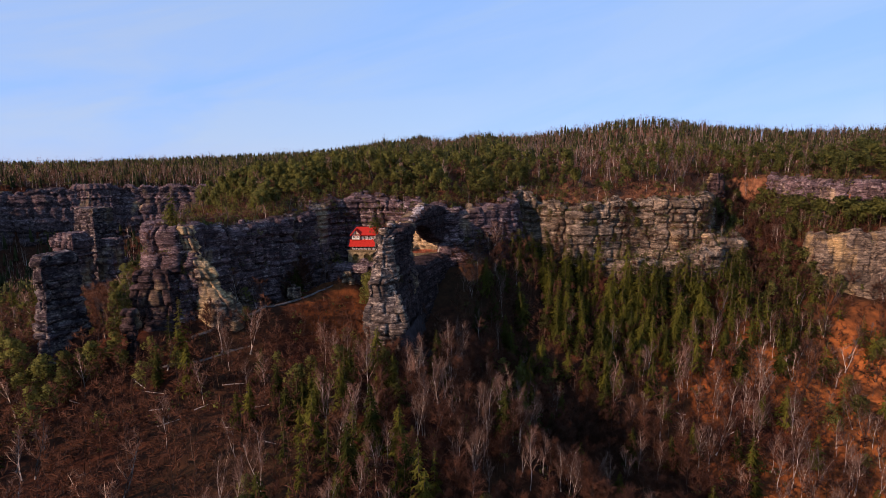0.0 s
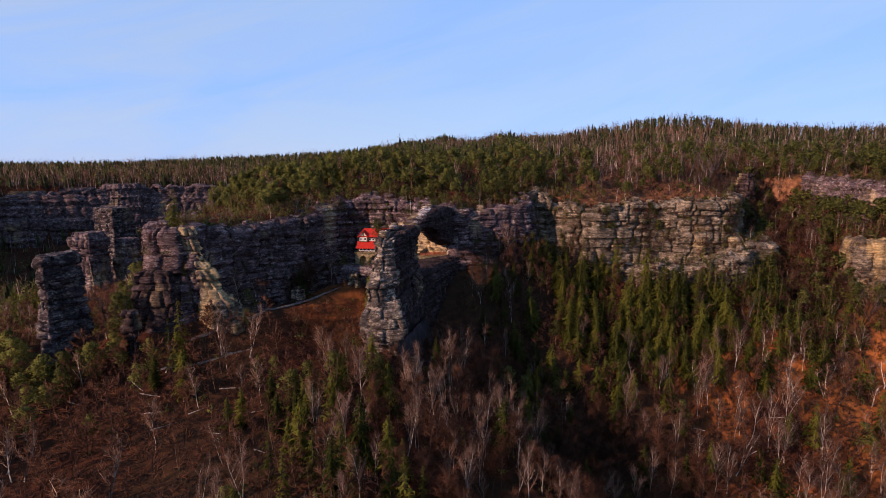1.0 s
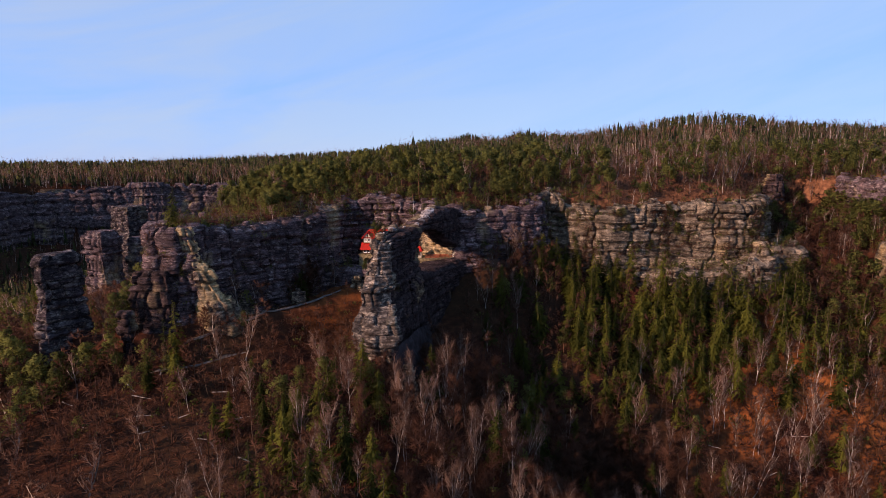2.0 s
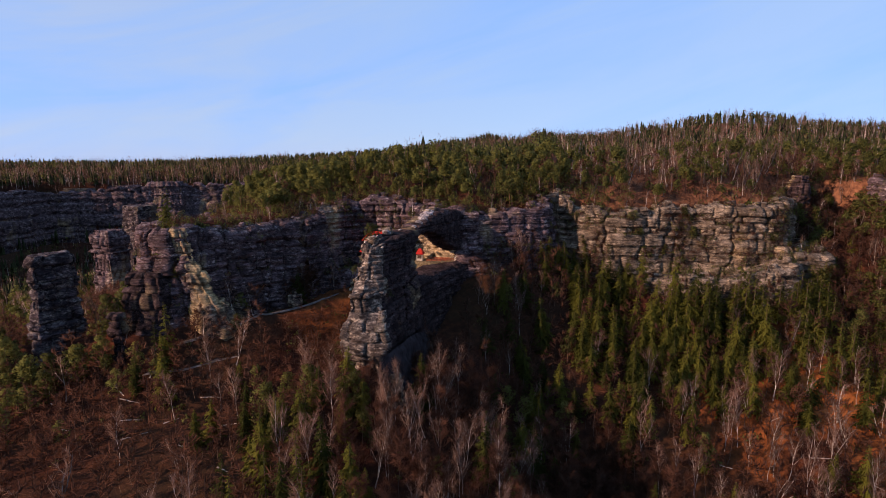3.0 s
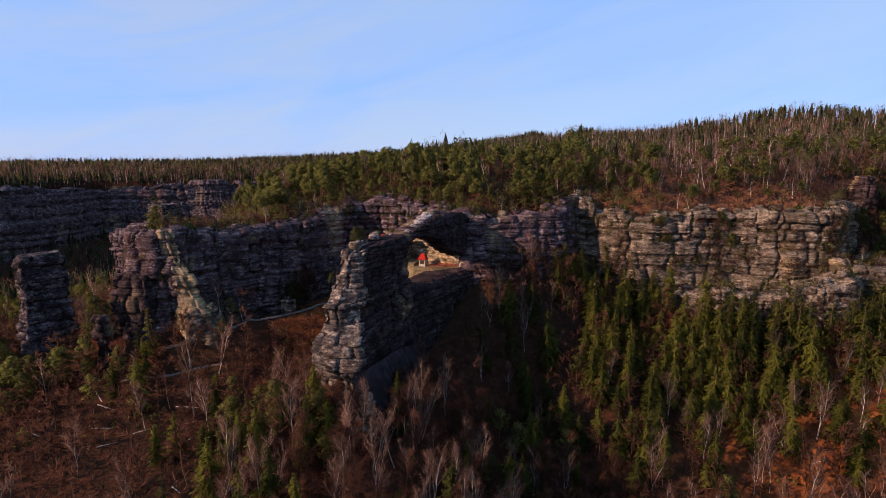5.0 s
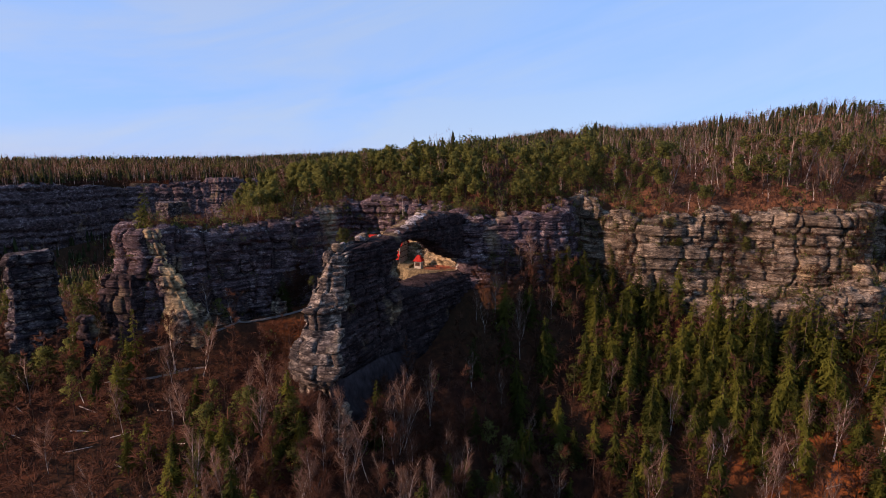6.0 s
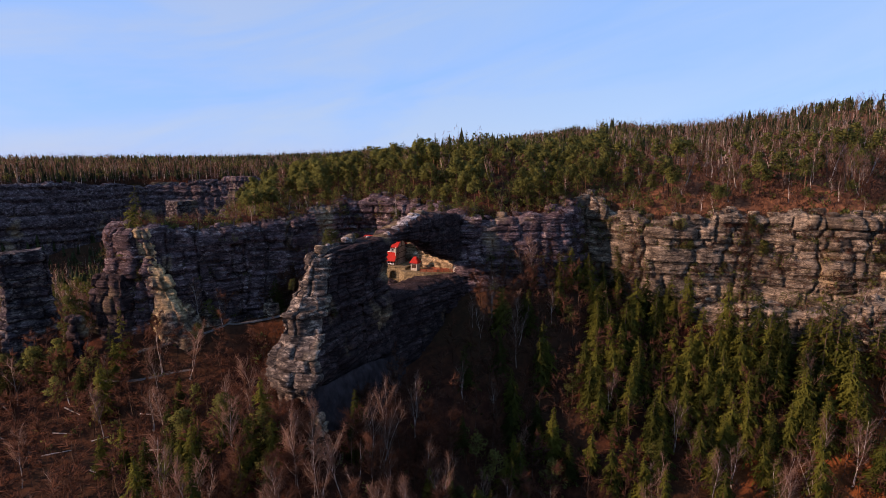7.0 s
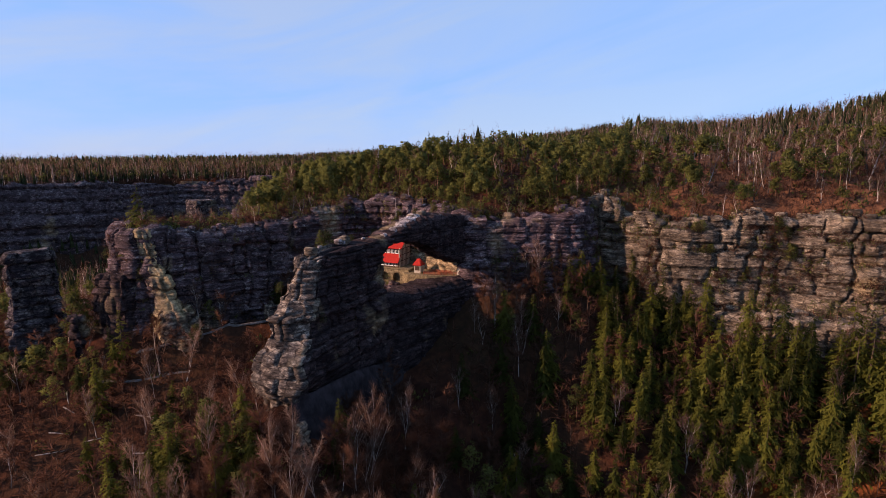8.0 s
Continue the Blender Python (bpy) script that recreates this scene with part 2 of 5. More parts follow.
# the brink of the plateau, from the far west to the far east
BRINK = [(-5000, 100), (-1200, 150), (-620, 200), (-480, 290), (-445, 390), (-447, 480), (-391, 513), (-342, 551), (-260, 585),
         (-200, 570), (-165, 500), (-152, 400), (-150, 330), (-139, 273), (-120, 262), (-99, 250), (-96, 236), (-104, 219), (-111, 204), (-112, 196), (-108, 190), (-97, 191), (-93, 194), (-84, 206), (-72, 222),
         (-61, 240), (-52, 253), (-40, 258), (-26, 257), (-14, 254), (-4, 250), (2, 245), (9, 247), (22, 255), (34, 264), (39, 271), (42, 277),
         (52, 278), (58, 275), (70, 272), (105, 280), (130, 280), (146, 285), (153, 302), (172, 324), (190, 334), (196, 300),
         (187, 264), (190, 256), (215, 250), (300, 232), (500, 190), (1200, 60), (5000, -500)]


def polyline_distance(x, y, pts):
    best = np.full(x.shape, 1e18)
    for (ax, ay), (bx, by) in zip(pts[:-1], pts[1:]):
        dx, dy = bx - ax, by - ay
        t = np.clip(((x - ax) * dx + (y - ay) * dy) / (dx * dx + dy * dy), 0, 1)
        best = np.minimum(best, (x - ax - t * dx) ** 2 + (y - ay - t * dy) ** 2)
    return np.sqrt(best)


def inside(x, y, poly):
    hit = np.zeros(x.shape, bool)
    for (ax, ay), (bx, by) in zip(poly, poly[1:] + poly[:1]):
        if ay == by:
            continue
        cross = ((ay > y) != (by > y)) & (x < (bx - ax) * (y - ay) / (by - ay) + ax)
        hit ^= cross
    return hit


def behind_brink(x, y):
    """Metres behind the brink (plateau: plus, valley: minus)."""
    d = polyline_distance(x, y, BRINK)
    return np.where(inside(x, y, BRINK + [(5000, 9000), (-5000, 9000)]), d, -d)


def plateau(x, y, d):
    edge = np.interp(x, [-900, -450, -340, -200, -140, -109, -84, -61, -40, -17, 21, 40, 59, 105, 146, 160, 176, 184, 300, 600],
                     [79, 75, 72, 70, 72, 75.5, 74, 78, 83, 79.5, 78, 84, 79.5, 79.5, 83, 86, 88, 66, 68, 70])
    w = np.interp(x, [-200, -140, -109, -60, 0, 50, 150], [0.1, 0.5, 0.8, 0.8, 0.7, 1.0, 1.1])
    rise = np.interp(x, [-900, -420, -200, -50, 60, 150, 400, 700], [0.012, 0.048, 0.096, 0.103, 0.090, 0.074, 0.075, 0.046])
    z = edge + 11 * w * (1 - np.exp(-np.maximum(d - 5, 0) / 22)) + rise * np.minimum(np.maximum(d, 0), 440)
    z = z - 0.05 * np.maximum(d - 440, 0) * (d < 1500) - 53 * (d >= 1500)
    z = z + 21.0 * np.exp(-((x - 270) / 85) ** 2 - ((y - 740) / 160) ** 2)
    z = z + smooth(15.5, 18.5, d) * 17 * smooth(181, 186, x)
    z = z - 9 * smooth(430, 640, -x) * smooth(200, 400, d)
    return z + 5 * fbm(x / 45, y / 45, 0.3, 3) * smooth(5, 30, d)


FEET = [
    [(-400, 150, 20), (-230, 160, 28), (-150, 172, 38), (-118, 182, 40), (-97, 188, 42), (-71, 203, 43), (-56, 232, 45),
     (-44, 241, 47), (-24, 243, 49), (2, 243, 51), (10, 242, 53), (23, 248, 54), (37, 256, 54), (46, 267, 52), (70, 268, 45), (86, 260, 43), (118, 254, 42), (140, 257, 43), (163, 276, 44)],
    [(163, 279, 44), (179, 318, 66), (190, 262, 44), (203, 251, 35), (240, 243, 38), (320, 230, 42), (500, 190, 45), (1200, 60, 45)],
    [(-92, 184, 37.5), (-83, 190, 39), (-71, 202, 42.3), (-54, 222, 44.5), (-47, 231, 46.5), (-42, 234, 47)],
    [(-24, 243, 49), (-19, 207, 42), (-19, 168, 40), (-27, 150, 33)],
    [(-19, 168, 40), (-2, 158, 27), (14, 150, 21), (36, 130, 9), (66, 92, -2)],
    [(-6, 180, 31), (3, 192, 33), (14, 208, 36.5), (30, 234, 38.5), (50, 253, 42)],
    [(-118, 190, 41), (-124, 212, 46), (-136, 244, 48), (-148, 300, 40), (-150, 400, 28), (-200, 560, 28), (-342, 535, 24), (-430, 470, 20), (-430, 390, 16), (-470, 280, 16), (-900, 160, 20), (-4000, 100, 20)],
]


def valley(x, y):
    """The slopes under the cliffs: each foot line sheds a slope of scree, the highest one wins."""
    w = smooth(-22, 34, x + 30 * fbm(x / 40, y / 40, 9.1, 2))
    a, b, lin = 20 + 10 * w, 18 + 22 * w, 0.13 + 0.20 * w
    z = np.full(x.shape, -60.0)
    for line in FEET:
        for (ax, ay, az), (bx, by, bz) in zip(line[:-1], line[1:]):
            dx, dy = bx - ax, by - ay
            t = np.clip(((x - ax) * dx + (y - ay) * dy) / (dx * dx + dy * dy), 0, 1)
            d = np.hypot(x - ax - t * dx, y - ay - t * dy)
            h = az + (bz - az) * t - a * (1 - np.exp(-d / b)) - lin * d
            z = np.maximum(z, h) + 2.0 * np.exp(-np.abs(z - h) / 2.5) * 0.3
    gully = polyline_distance(x, y, [(34, 206), (56, 182), (76, 152), (98, 112)])
    z = z - 11 * np.exp(-(gully / 18) ** 2)
    z = np.where(z < -8, -8 + (z + 8) * 0.35, z)
    z = np.maximum(z, -40)
    return z + 3.0 * fbm(x / 28, y / 28, 7.7, 4) + 0.8 * fbm(x / 6, y / 6, 2.7, 3)


def land(x, y):
    x, y = np.asarray(x, float), np.asarray(y, float)
    d = behind_brink(x, y)
    soft = smooth(156, 164, x) * (1 - smooth(192, 204, x)) * smooth(276, 292, y)
    up = smooth(2.6 - 17 * soft, 5.4 + 5 * soft, d)
    return valley(x, y) * (1 - up) + plateau(x, y, d) * up


def land1(x, y):
    return float(land(np.array([x]), np.array([y]))[0])


# ---- mesh helpers ----
def mesh_from(name, verts, faces, material, flat=False, normals=None):
    me = bpy.data.meshes.new(name)
    verts, faces = np.asarray(verts, np.float32), np.asarray(faces, np.int32)
    n, k = faces.shape
    me.vertices.add(len(verts))
    me.vertices.foreach_set("co", verts.ravel())
    me.loops.add(n * k)
    me.loops.foreach_set("vertex_index", faces.ravel())
    me.polygons.add(n)
    me.polygons.foreach_set("loop_start", np.arange(n, dtype=np.int32) * k)
    me.polygons.foreach_set("use_smooth", np.full(n, not flat))
    me.update(calc_edges=True)
    me.materials.append(material)
    if normals is not None:
        me.normals_split_custom_set_from_vertices(np.asarray(normals, np.float32))
    return me


def part(name, bm, material, parent, label=""):
    """One mesh object under a thing or under a part."""
    me = bpy.data.meshes.new(name)
    bm.to_mesh(me)
    bm.free()
    me.materials.append(material)
    ob = new(name, me)
    ob.parent = parent
    if label:
        ob["label"] = label
    return ob


def grid_faces(rows, cols, wrap=False):
    i = np.arange(rows - 1)[:, None] * cols
    j = np.arange(cols if wrap else cols - 1)[None, :]
    k = (j + 1) % cols
    return np.stack([i + j, i + k, i + cols + k, i + cols + j], -1).reshape(-1, 4)


# ---- the ground, one sheet to the horizon ----
def ground():
    n = 330
    u = np.linspace(-1, 1, n)
    xs = 25 + 62 * np.sinh(4.95 * u)
    ys = 205 + 62 * np.sinh(4.95 * u)
    x, y = np.meshgrid(xs, ys)
    z = land(x, y)
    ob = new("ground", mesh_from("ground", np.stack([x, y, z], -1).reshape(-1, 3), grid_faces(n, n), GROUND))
    tagged(ob, "wooded sandstone hills covered with rust-brown leaf litter", "ground", kind="structure")


ground()


# ---- rock ----
def relief(s, z, seed, amp=1.0, sway=5.0, split=1.0, stagger=1.0, ledge=0.2, beds=1.0):
    """How far jointed sandstone stands proud of its mean face: thick beds cut by long cracks into pillowy blocks, thin beds on them."""
    rng = np.random.RandomState(seed)
    zz = z + 2.8 * (vnoise(s / 30, 0.5, seed) - 0.5) + 0.8 * (vnoise(s / 7, 1.5, seed) - 0.5) + 0.015 * s
    g = (s + 6.0 * (vnoise(s / 15, z / 30, seed + 21) - 0.5) + 3.4 * (vnoise(s / 6, z / 4.5, seed + 22) - 0.5)) / 7.2
    column = np.floor(g)
    zz = zz + stagger * 4.0 * (hash3(column, np.full(column.shape, 3), np.full(column.shape, seed)) - 0.5)
    bounds = 5 + np.cumsum(rng.uniform(2.4, 6.8, 60))
    k = np.clip(np.searchsorted(bounds, zz), 1, 59)
    dz = np.minimum(zz - bounds[k - 1], bounds[k] - zz)
    near = np.round(g)
    kept = (hash3(near, np.full(k.shape, 7), np.full(k.shape, seed)) > 0.15) & (vnoise(near * 7.3, z / 12, seed) > 0.34)
    dm = np.where(kept & (split > 0.5), np.abs(g - near) * 7.2, 9.0)
    width = (rng.uniform(4.0, 9.5, 61) if split > 0.5 else rng.uniform(2.6, 6.0, 61) if ledge < 0.5 else rng.uniform(5, 12, 61))[k]
    f = (s + 2.4 * (vnoise(s / 8, z / 5, seed + 3) - 0.5)) / width + rng.uniform(0, 9, 61)[k]
    joint = np.round(f)
    cut = hash3(joint, k, np.full(k.shape, seed + 1)) > 0.3
    dj = np.where(cut, np.abs(f - joint) * width, 9.0)
    ds = np.minimum(dm, dj)
    bold = np.clip(1.6 * vnoise(s / 12, k * 3.1, seed + 5) - 0.1, 0.45 if split > 0.5 else ledge, 1.2)
    bold = bold * beds
    round_s = np.sqrt(1 - (1 - np.clip(ds / 2.4, 0, 1)) ** 2)
    round_z = np.sqrt(1 - (1 - np.clip(dz / 1.5, 0, 1)) ** 2)
    out = 1.2 + 1.3 * (round_s - 1) + 1.1 * bold * (round_z - 1)
    out = out - split * (2.1 - 0.8 * beds) * np.exp(-(dm / 0.24) ** 2) - (1.3 - 0.6 * beds) * np.exp(-(dj / 0.28) ** 2) - 0.65 * bold * np.exp(-(dz / 0.26) ** 2)
    out = out + rng.uniform(-0.7, 0.7, 61)[k] + 0.8 * (hash3(np.floor(f), k, np.floor(g) + seed) - 0.5)
    thin = 5 + np.cumsum(rng.uniform(0.5, 1.5, 200))
    z2 = z + 0.8 * (vnoise(s / 12, z / 9, seed + 9) - 0.5)
    k2 = np.clip(np.searchsorted(thin, z2), 1, 199)
    d2 = np.minimum(z2 - thin[k2 - 1], thin[k2] - z2)
    ridge = 0.42 * (0.4 + 0.6 * beds) if split > 0.5 else 0.26
    out = out + ridge * (rng.uniform(-1, 1, 201)[k2] - np.exp(-(d2 / 0.2) ** 2))
    out = out + sway * fbm(s / 30, z / 70, seed * 1.7, 2) + 1.5 * fbm(s / 11, z / 15, seed * 0.9, 2) + 0.6 * fbm(s / 2.4, z / 0.9, seed * 0.7, 4)
    return amp * out


def resample(pts, step):
    """Points along a line of (x, y, ...) rows, corners a little rounded, and their distance along it."""
    p = np.array(pts, float)
    s = np.concatenate([[0], np.cumsum(np.hypot(np.diff(p[:, 0]), np.diff(p[:, 1])))])
    n = max(int(s[-1] / step), 4)
    t = np.linspace(0, s[-1], n + 1)
    q = np.stack([np.interp(t, s, p[:, c]) for c in range(p.shape[1])], -1)
    r = max(int(1.6 / step), 1)
    for _ in range(2):
        pad = np.concatenate([np.repeat(q[:1], r, 0), q, np.repeat(q[-1:], r, 0)])
        q = np.stack([pad[i:i + len(q)] for i in range(2 * r + 1)]).mean(0)
    return q, t


LEDGES, BROWS, FACES = [], [], {}


def cliff(name, line, label, seed, step=0.46, lean=0.05, material=ROCK, amp=1.0, ragged=1.5, parent=None, sway=5.0, big=1.0, stagger=1.0, proud=2.4, beds=1.0):
    """A rock wall along a line of (x, y, top, foot), facing right of its way, with a rounded brow that runs back under the soil."""
    q, s = resample(line, step)
    tang = np.gradient(q[:, :2], axis=0)
    tang /= np.linalg.norm(tang, axis=1)[:, None] + 1e-9
    nx, ny = tang[:, 1], -tang[:, 0]
    top = q[:, 2] + ragged * 2 * (vnoise(s / 5, 0.2, seed) - 0.5) + ragged * 1.2 * (hash3(np.floor(s / 4.3), np.full(s.shape, 1), np.full(s.shape, seed)) - 0.5)
    foot = q[:, 3]
    rows = int((q[:, 2] - q[:, 3]).max() / step)
    v = np.linspace(0, 1, rows + 1)[:, None]
    z = foot + (top - foot) * v
    sg = np.broadcast_to(s, z.shape)
    off = proud + relief(sg / big, z / big, seed, amp * big, sway / big, 1.0, stagger, beds=beds) - lean * (z - foot)
    brow = np.clip((2.6 - (top - z)) / 2.6, 0, 1)
    off = off - 2.4 * (1 - np.sqrt(1 - 0.98 * brow**2))
    x, y = q[:, 0] + nx * off, q[:, 1] + ny * off
    grid = [np.stack([x, y, z], -1)]
    for inn, dz in ((1.2, 0.25), (3.0, 0.2), (6.0, 0.1), (9.0, -0.4), (13.0, -2.5)):
        o = off[-1] - inn
        grid.append(np.stack([q[:, 0] + nx * o, q[:, 1] + ny * o, top + dz + 0.8 * (vnoise(s / 3, inn, seed) - 0.5)], -1)[None])
    g = np.concatenate(grid)
    face = g[:rows + 1]
    du, dv = np.gradient(face, axis=1), np.gradient(face, axis=0)
    nrm = np.cross(du, dv)
    flat = nrm[..., 2] / (np.linalg.norm(nrm, axis=2) + 1e-9)
    FACES[name] = face
    LEDGES.append(face[(flat > 0.62) & (face[..., 2] < top - 1.5)])
    ob = new(name, mesh_from(name, g.reshape(-1, 3), grid_faces(g.shape[0], g.shape[1]), material))
    if not parent:
        BROWS.append(g[rows + 1:rows + 4].reshape(-1, 3))
    if material in (ROCK, ROCK_GREY, ROCK_PALE) and not parent and step < 0.9:
        rng = np.random.RandomState(seed + 90)
        brow_row = g[rows + 2]
        pick = rng.choice(len(brow_row), int(len(brow_row) * step / 4.2), replace=False)
        boulders(ob, brow_row[pick], material, rng)
    if parent:
        ob.parent = parent
        ob["label"] = label
    else:
        tagged(ob, label, "cliff", kind="structure")
    return ob


def loft(name, rings, material, seed, step=0.45, amp=1.0, across=False, inset=1.15, grain=1.0):
    """A closed rock body through rings of 3D points, the same number in each; both ends are drawn together and shut."""
    rings = np.array(rings, float)
    ctr = rings.mean(0)
    per = np.linalg.norm(np.roll(ctr, -1, 0) - ctr, axis=1)
    cols = []
    for i in range(ctr.shape[0]):
        m = max(int(per[i] / step), 2)
        for a in range(m):
            cols.append(rings[:, i] * (1 - a / m) + rings[:, (i + 1) % ctr.shape[0]] * a / m)
    g = np.stack(cols, 1)
    for _ in range(5):
        g = 0.5 * g + 0.25 * np.roll(g, 1, 1) + 0.25 * np.roll(g, -1, 1)
    seg = np.linalg.norm(np.diff(g, axis=0), axis=2).mean(1)
    t = np.concatenate([[0], np.cumsum(seg)])
    tt = np.linspace(0, t[-1], int(t[-1] / step) + 2)
    k = np.clip(np.searchsorted(t, tt, side="right") - 1, 0, len(t) - 2)
    f = ((tt - t[k]) / (t[k + 1] - t[k]))[:, None, None]
    g = g[k] * (1 - f) + g[k + 1] * f
    du = np.roll(g, -1, 1) - np.roll(g, 1, 1)
    dv = np.gradient(g, axis=0)
    nrm = np.cross(du, dv)
    nrm /= np.linalg.norm(nrm, axis=2)[..., None] + 1e-9
    way = np.concatenate([[0], np.cumsum(np.linalg.norm(np.diff(g.mean(0), axis=0), axis=1))])
    if across:
        s = g[..., 1]
    else:
        s = np.broadcast_to(way, g.shape[:2])
    g = g + nrm * (relief(s * grain, g[..., 2] * grain, seed, amp, 1.4, 0.35, 0.3, 0.2 if grain == 1 else 0.75) - inset * (amp + 0.2))[..., None]
    ends = []
    for ring in (g[0], g[-1]):
        c = ring.mean(0)
        lift = 0.5 * (fbm(ring[:, 0] / 2, ring[:, 1] / 2, 1.0))[:, None] * np.array([[0, 0, 1.0]])
        ends.append([c + (ring - c) * w + lift * w for w in (0.85, 0.5, 0.1)])
    g = np.concatenate([np.array(ends[0])[::-1], g, np.array(ends[1])])
    return new(name, mesh_from(name, g.reshape(-1, 3), grid_faces(g.shape[0], g.shape[1], True), material))


def boulder_mesh(seed, material):
    rng = np.random.RandomState(seed)
    bm = bmesh.new()
    bmesh.ops.create_icosphere(bm, subdivisions=2, radius=1.0)
    for v in bm.verts:
        p = v.co
        k = 1 + 0.28 * float(fbm(np.array([p.x * 1.2]), np.array([p.y * 1.2]), np.array([p.z * 1.6 + seed * 9]), 3)[0]) * 2
        v.co = Vector((max(-0.85, min(0.85, p.x * k)), max(-0.85, min(0.85, p.y * k)), max(-0.55, min(0.5, p.z * k * 0.8))))
    for f in bm.faces:
        f.smooth = True
    me = bpy.data.meshes.new("boulder")
    bm.to_mesh(me)
    bm.free()
    me.materials.append(material)
    return me


BOULDERS = {m: [boulder_mesh(i, m) for i in range(4)] for m in (ROCK, ROCK_GREY, ROCK_PALE, BLEACHED)}


def boulders(wall, spots, material, rng):
    """Rounded blocks that lie along the brow of a wall, as parts of it."""
    for x, y, z in spots:
        k = rng.uniform(0.9, 2.3)
        ob = new("boulder", BOULDERS[material][rng.randint(4)])
        ob.parent = wall
        ob.matrix_basis = Matrix.LocRotScale((x, y, z + 0.25 * k), Euler((rng.normal() * 0.12, rng.normal() * 0.12, rng.uniform(0, 6.28))), (k * rng.uniform(0.8, 1.4), k, k * rng.uniform(0.8, 1.3)))


def tower(x, y, w, d, top, foot, label, seed, turn=0.0, taper=0.7, lean=(0, 0), material=ROCK, step=0.45):
    """A free-standing rock tower with an uneven plan."""
    rng = np.random.RandomState(seed)
    plan = [(-1, -1), (0, -1.08), (1, -1), (1.08, 0), (1, 1), (0, 1.05), (-1, 1), (-1.06, 0)]
    c, sn = math.cos(radians(turn)), math.sin(radians(turn))
    rad = rng.uniform(0.88, 1.12, 8)
    rings = []
    for v in (0, 0.25, 0.5, 0.75, 0.93, 1.0):
        k = (1 + (taper - 1) * v) * (0.86 if v == 1 else 1) * (0.95 + 0.1 * rng.rand())
        rings.append([(x + lean[0] * v + (c * a * w - sn * b * d) / 2 * r * k, y + lean[1] * v + (sn * a * w + c * b * d) / 2 * r * k, foot + (top - foot) * v) for (a, b), r in zip(plan, rad)])
    root = new("rock_tower")
    for name, piece in (("shaft", rings[:4]), ("cap", [rings[3]] + rings[4:])):
        ob = loft(name, piece, material, seed if name == "shaft" else seed + 50, step=step, amp=1.0)
        ob.parent = root
    return tagged(root, label, "rock", "rock towers")



cliff("cliff_west", [(-150, 330, 71, 30), (-139, 273, 72, 30), (-120, 262, 72, 32), (-99, 250, 73, 34), (-96, 236, 73.5, 34), (-104, 219, 74, 34), (-111, 204, 75.5, 34), (-113, 197, 76.5, 34), (-109, 190, 77, 33), (-98, 190.5, 77, 34),
                     (-94, 194, 77.5, 34), (-84, 206, 75, 34), (-72, 222, 76, 35), (-60, 241, 79, 40)],
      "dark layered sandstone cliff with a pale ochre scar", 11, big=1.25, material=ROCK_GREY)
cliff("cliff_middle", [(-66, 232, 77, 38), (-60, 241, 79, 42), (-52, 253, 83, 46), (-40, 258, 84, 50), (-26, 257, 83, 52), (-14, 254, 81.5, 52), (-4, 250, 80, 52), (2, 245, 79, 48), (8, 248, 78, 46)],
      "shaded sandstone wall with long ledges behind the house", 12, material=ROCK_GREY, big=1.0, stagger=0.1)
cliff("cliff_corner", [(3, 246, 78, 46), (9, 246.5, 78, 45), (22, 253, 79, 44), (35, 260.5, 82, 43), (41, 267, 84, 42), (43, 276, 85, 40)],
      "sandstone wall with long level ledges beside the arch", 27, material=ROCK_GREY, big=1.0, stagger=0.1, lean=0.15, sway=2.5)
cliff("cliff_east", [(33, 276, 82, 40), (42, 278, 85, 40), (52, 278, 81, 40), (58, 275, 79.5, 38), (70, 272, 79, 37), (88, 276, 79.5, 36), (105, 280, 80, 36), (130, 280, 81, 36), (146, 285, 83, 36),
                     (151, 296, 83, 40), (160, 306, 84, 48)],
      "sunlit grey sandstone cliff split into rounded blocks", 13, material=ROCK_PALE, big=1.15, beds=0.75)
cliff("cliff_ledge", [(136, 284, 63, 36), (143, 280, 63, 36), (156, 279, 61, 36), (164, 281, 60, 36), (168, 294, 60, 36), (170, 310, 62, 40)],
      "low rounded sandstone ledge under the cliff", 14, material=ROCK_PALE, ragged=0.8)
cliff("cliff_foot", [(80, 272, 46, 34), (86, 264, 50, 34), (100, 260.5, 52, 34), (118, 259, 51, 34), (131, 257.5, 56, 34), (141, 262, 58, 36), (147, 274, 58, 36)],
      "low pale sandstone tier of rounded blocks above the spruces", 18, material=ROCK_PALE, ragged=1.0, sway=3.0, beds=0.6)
cliff("cliff_far_east", [(203, 284, 65, 44), (192, 270, 65, 36), (190, 258, 66, 30), (215, 250, 69, 28), (300, 232, 70, 30), (420, 208, 70, 30)],
      "pale ochre sandstone wall above a leaf-covered slope", 15, material=ROCK_WALL, amp=0.6, sway=3.0, step=0.6)
cliff("cliff_upper_east", [(206, 332, 92, 66), (208, 300, 91, 62), (205, 274, 91, 62), (220, 267, 92, 62), (304, 249, 92, 62), (420, 225, 92, 62)],
      "grey sandstone band between two strips of pines", 16, material=ROCK_GREY, amp=0.9, step=0.6)
cliff("cliff_far_west", [(-900, 175, 78, 0), (-620, 200, 80, 0), (-480, 290, 79, 0), (-445, 390, 75, 2), (-447, 480, 68, 5), (-425, 497, 68, 6), (-391, 513, 71, 8), (-342, 545, 74, 10), (-260, 585, 73, 14), (-200, 570, 71, 18), (-165, 500, 71, 20), (-152, 400, 71, 22)],
      "distant shaded sandstone cliffs with rounded towers", 17, step=1.5, amp=0.9, ragged=2.0, sway=11.0, big=2.2, proud=9.0, material=ROCK_GREY, beds=1.5, stagger=0.25)


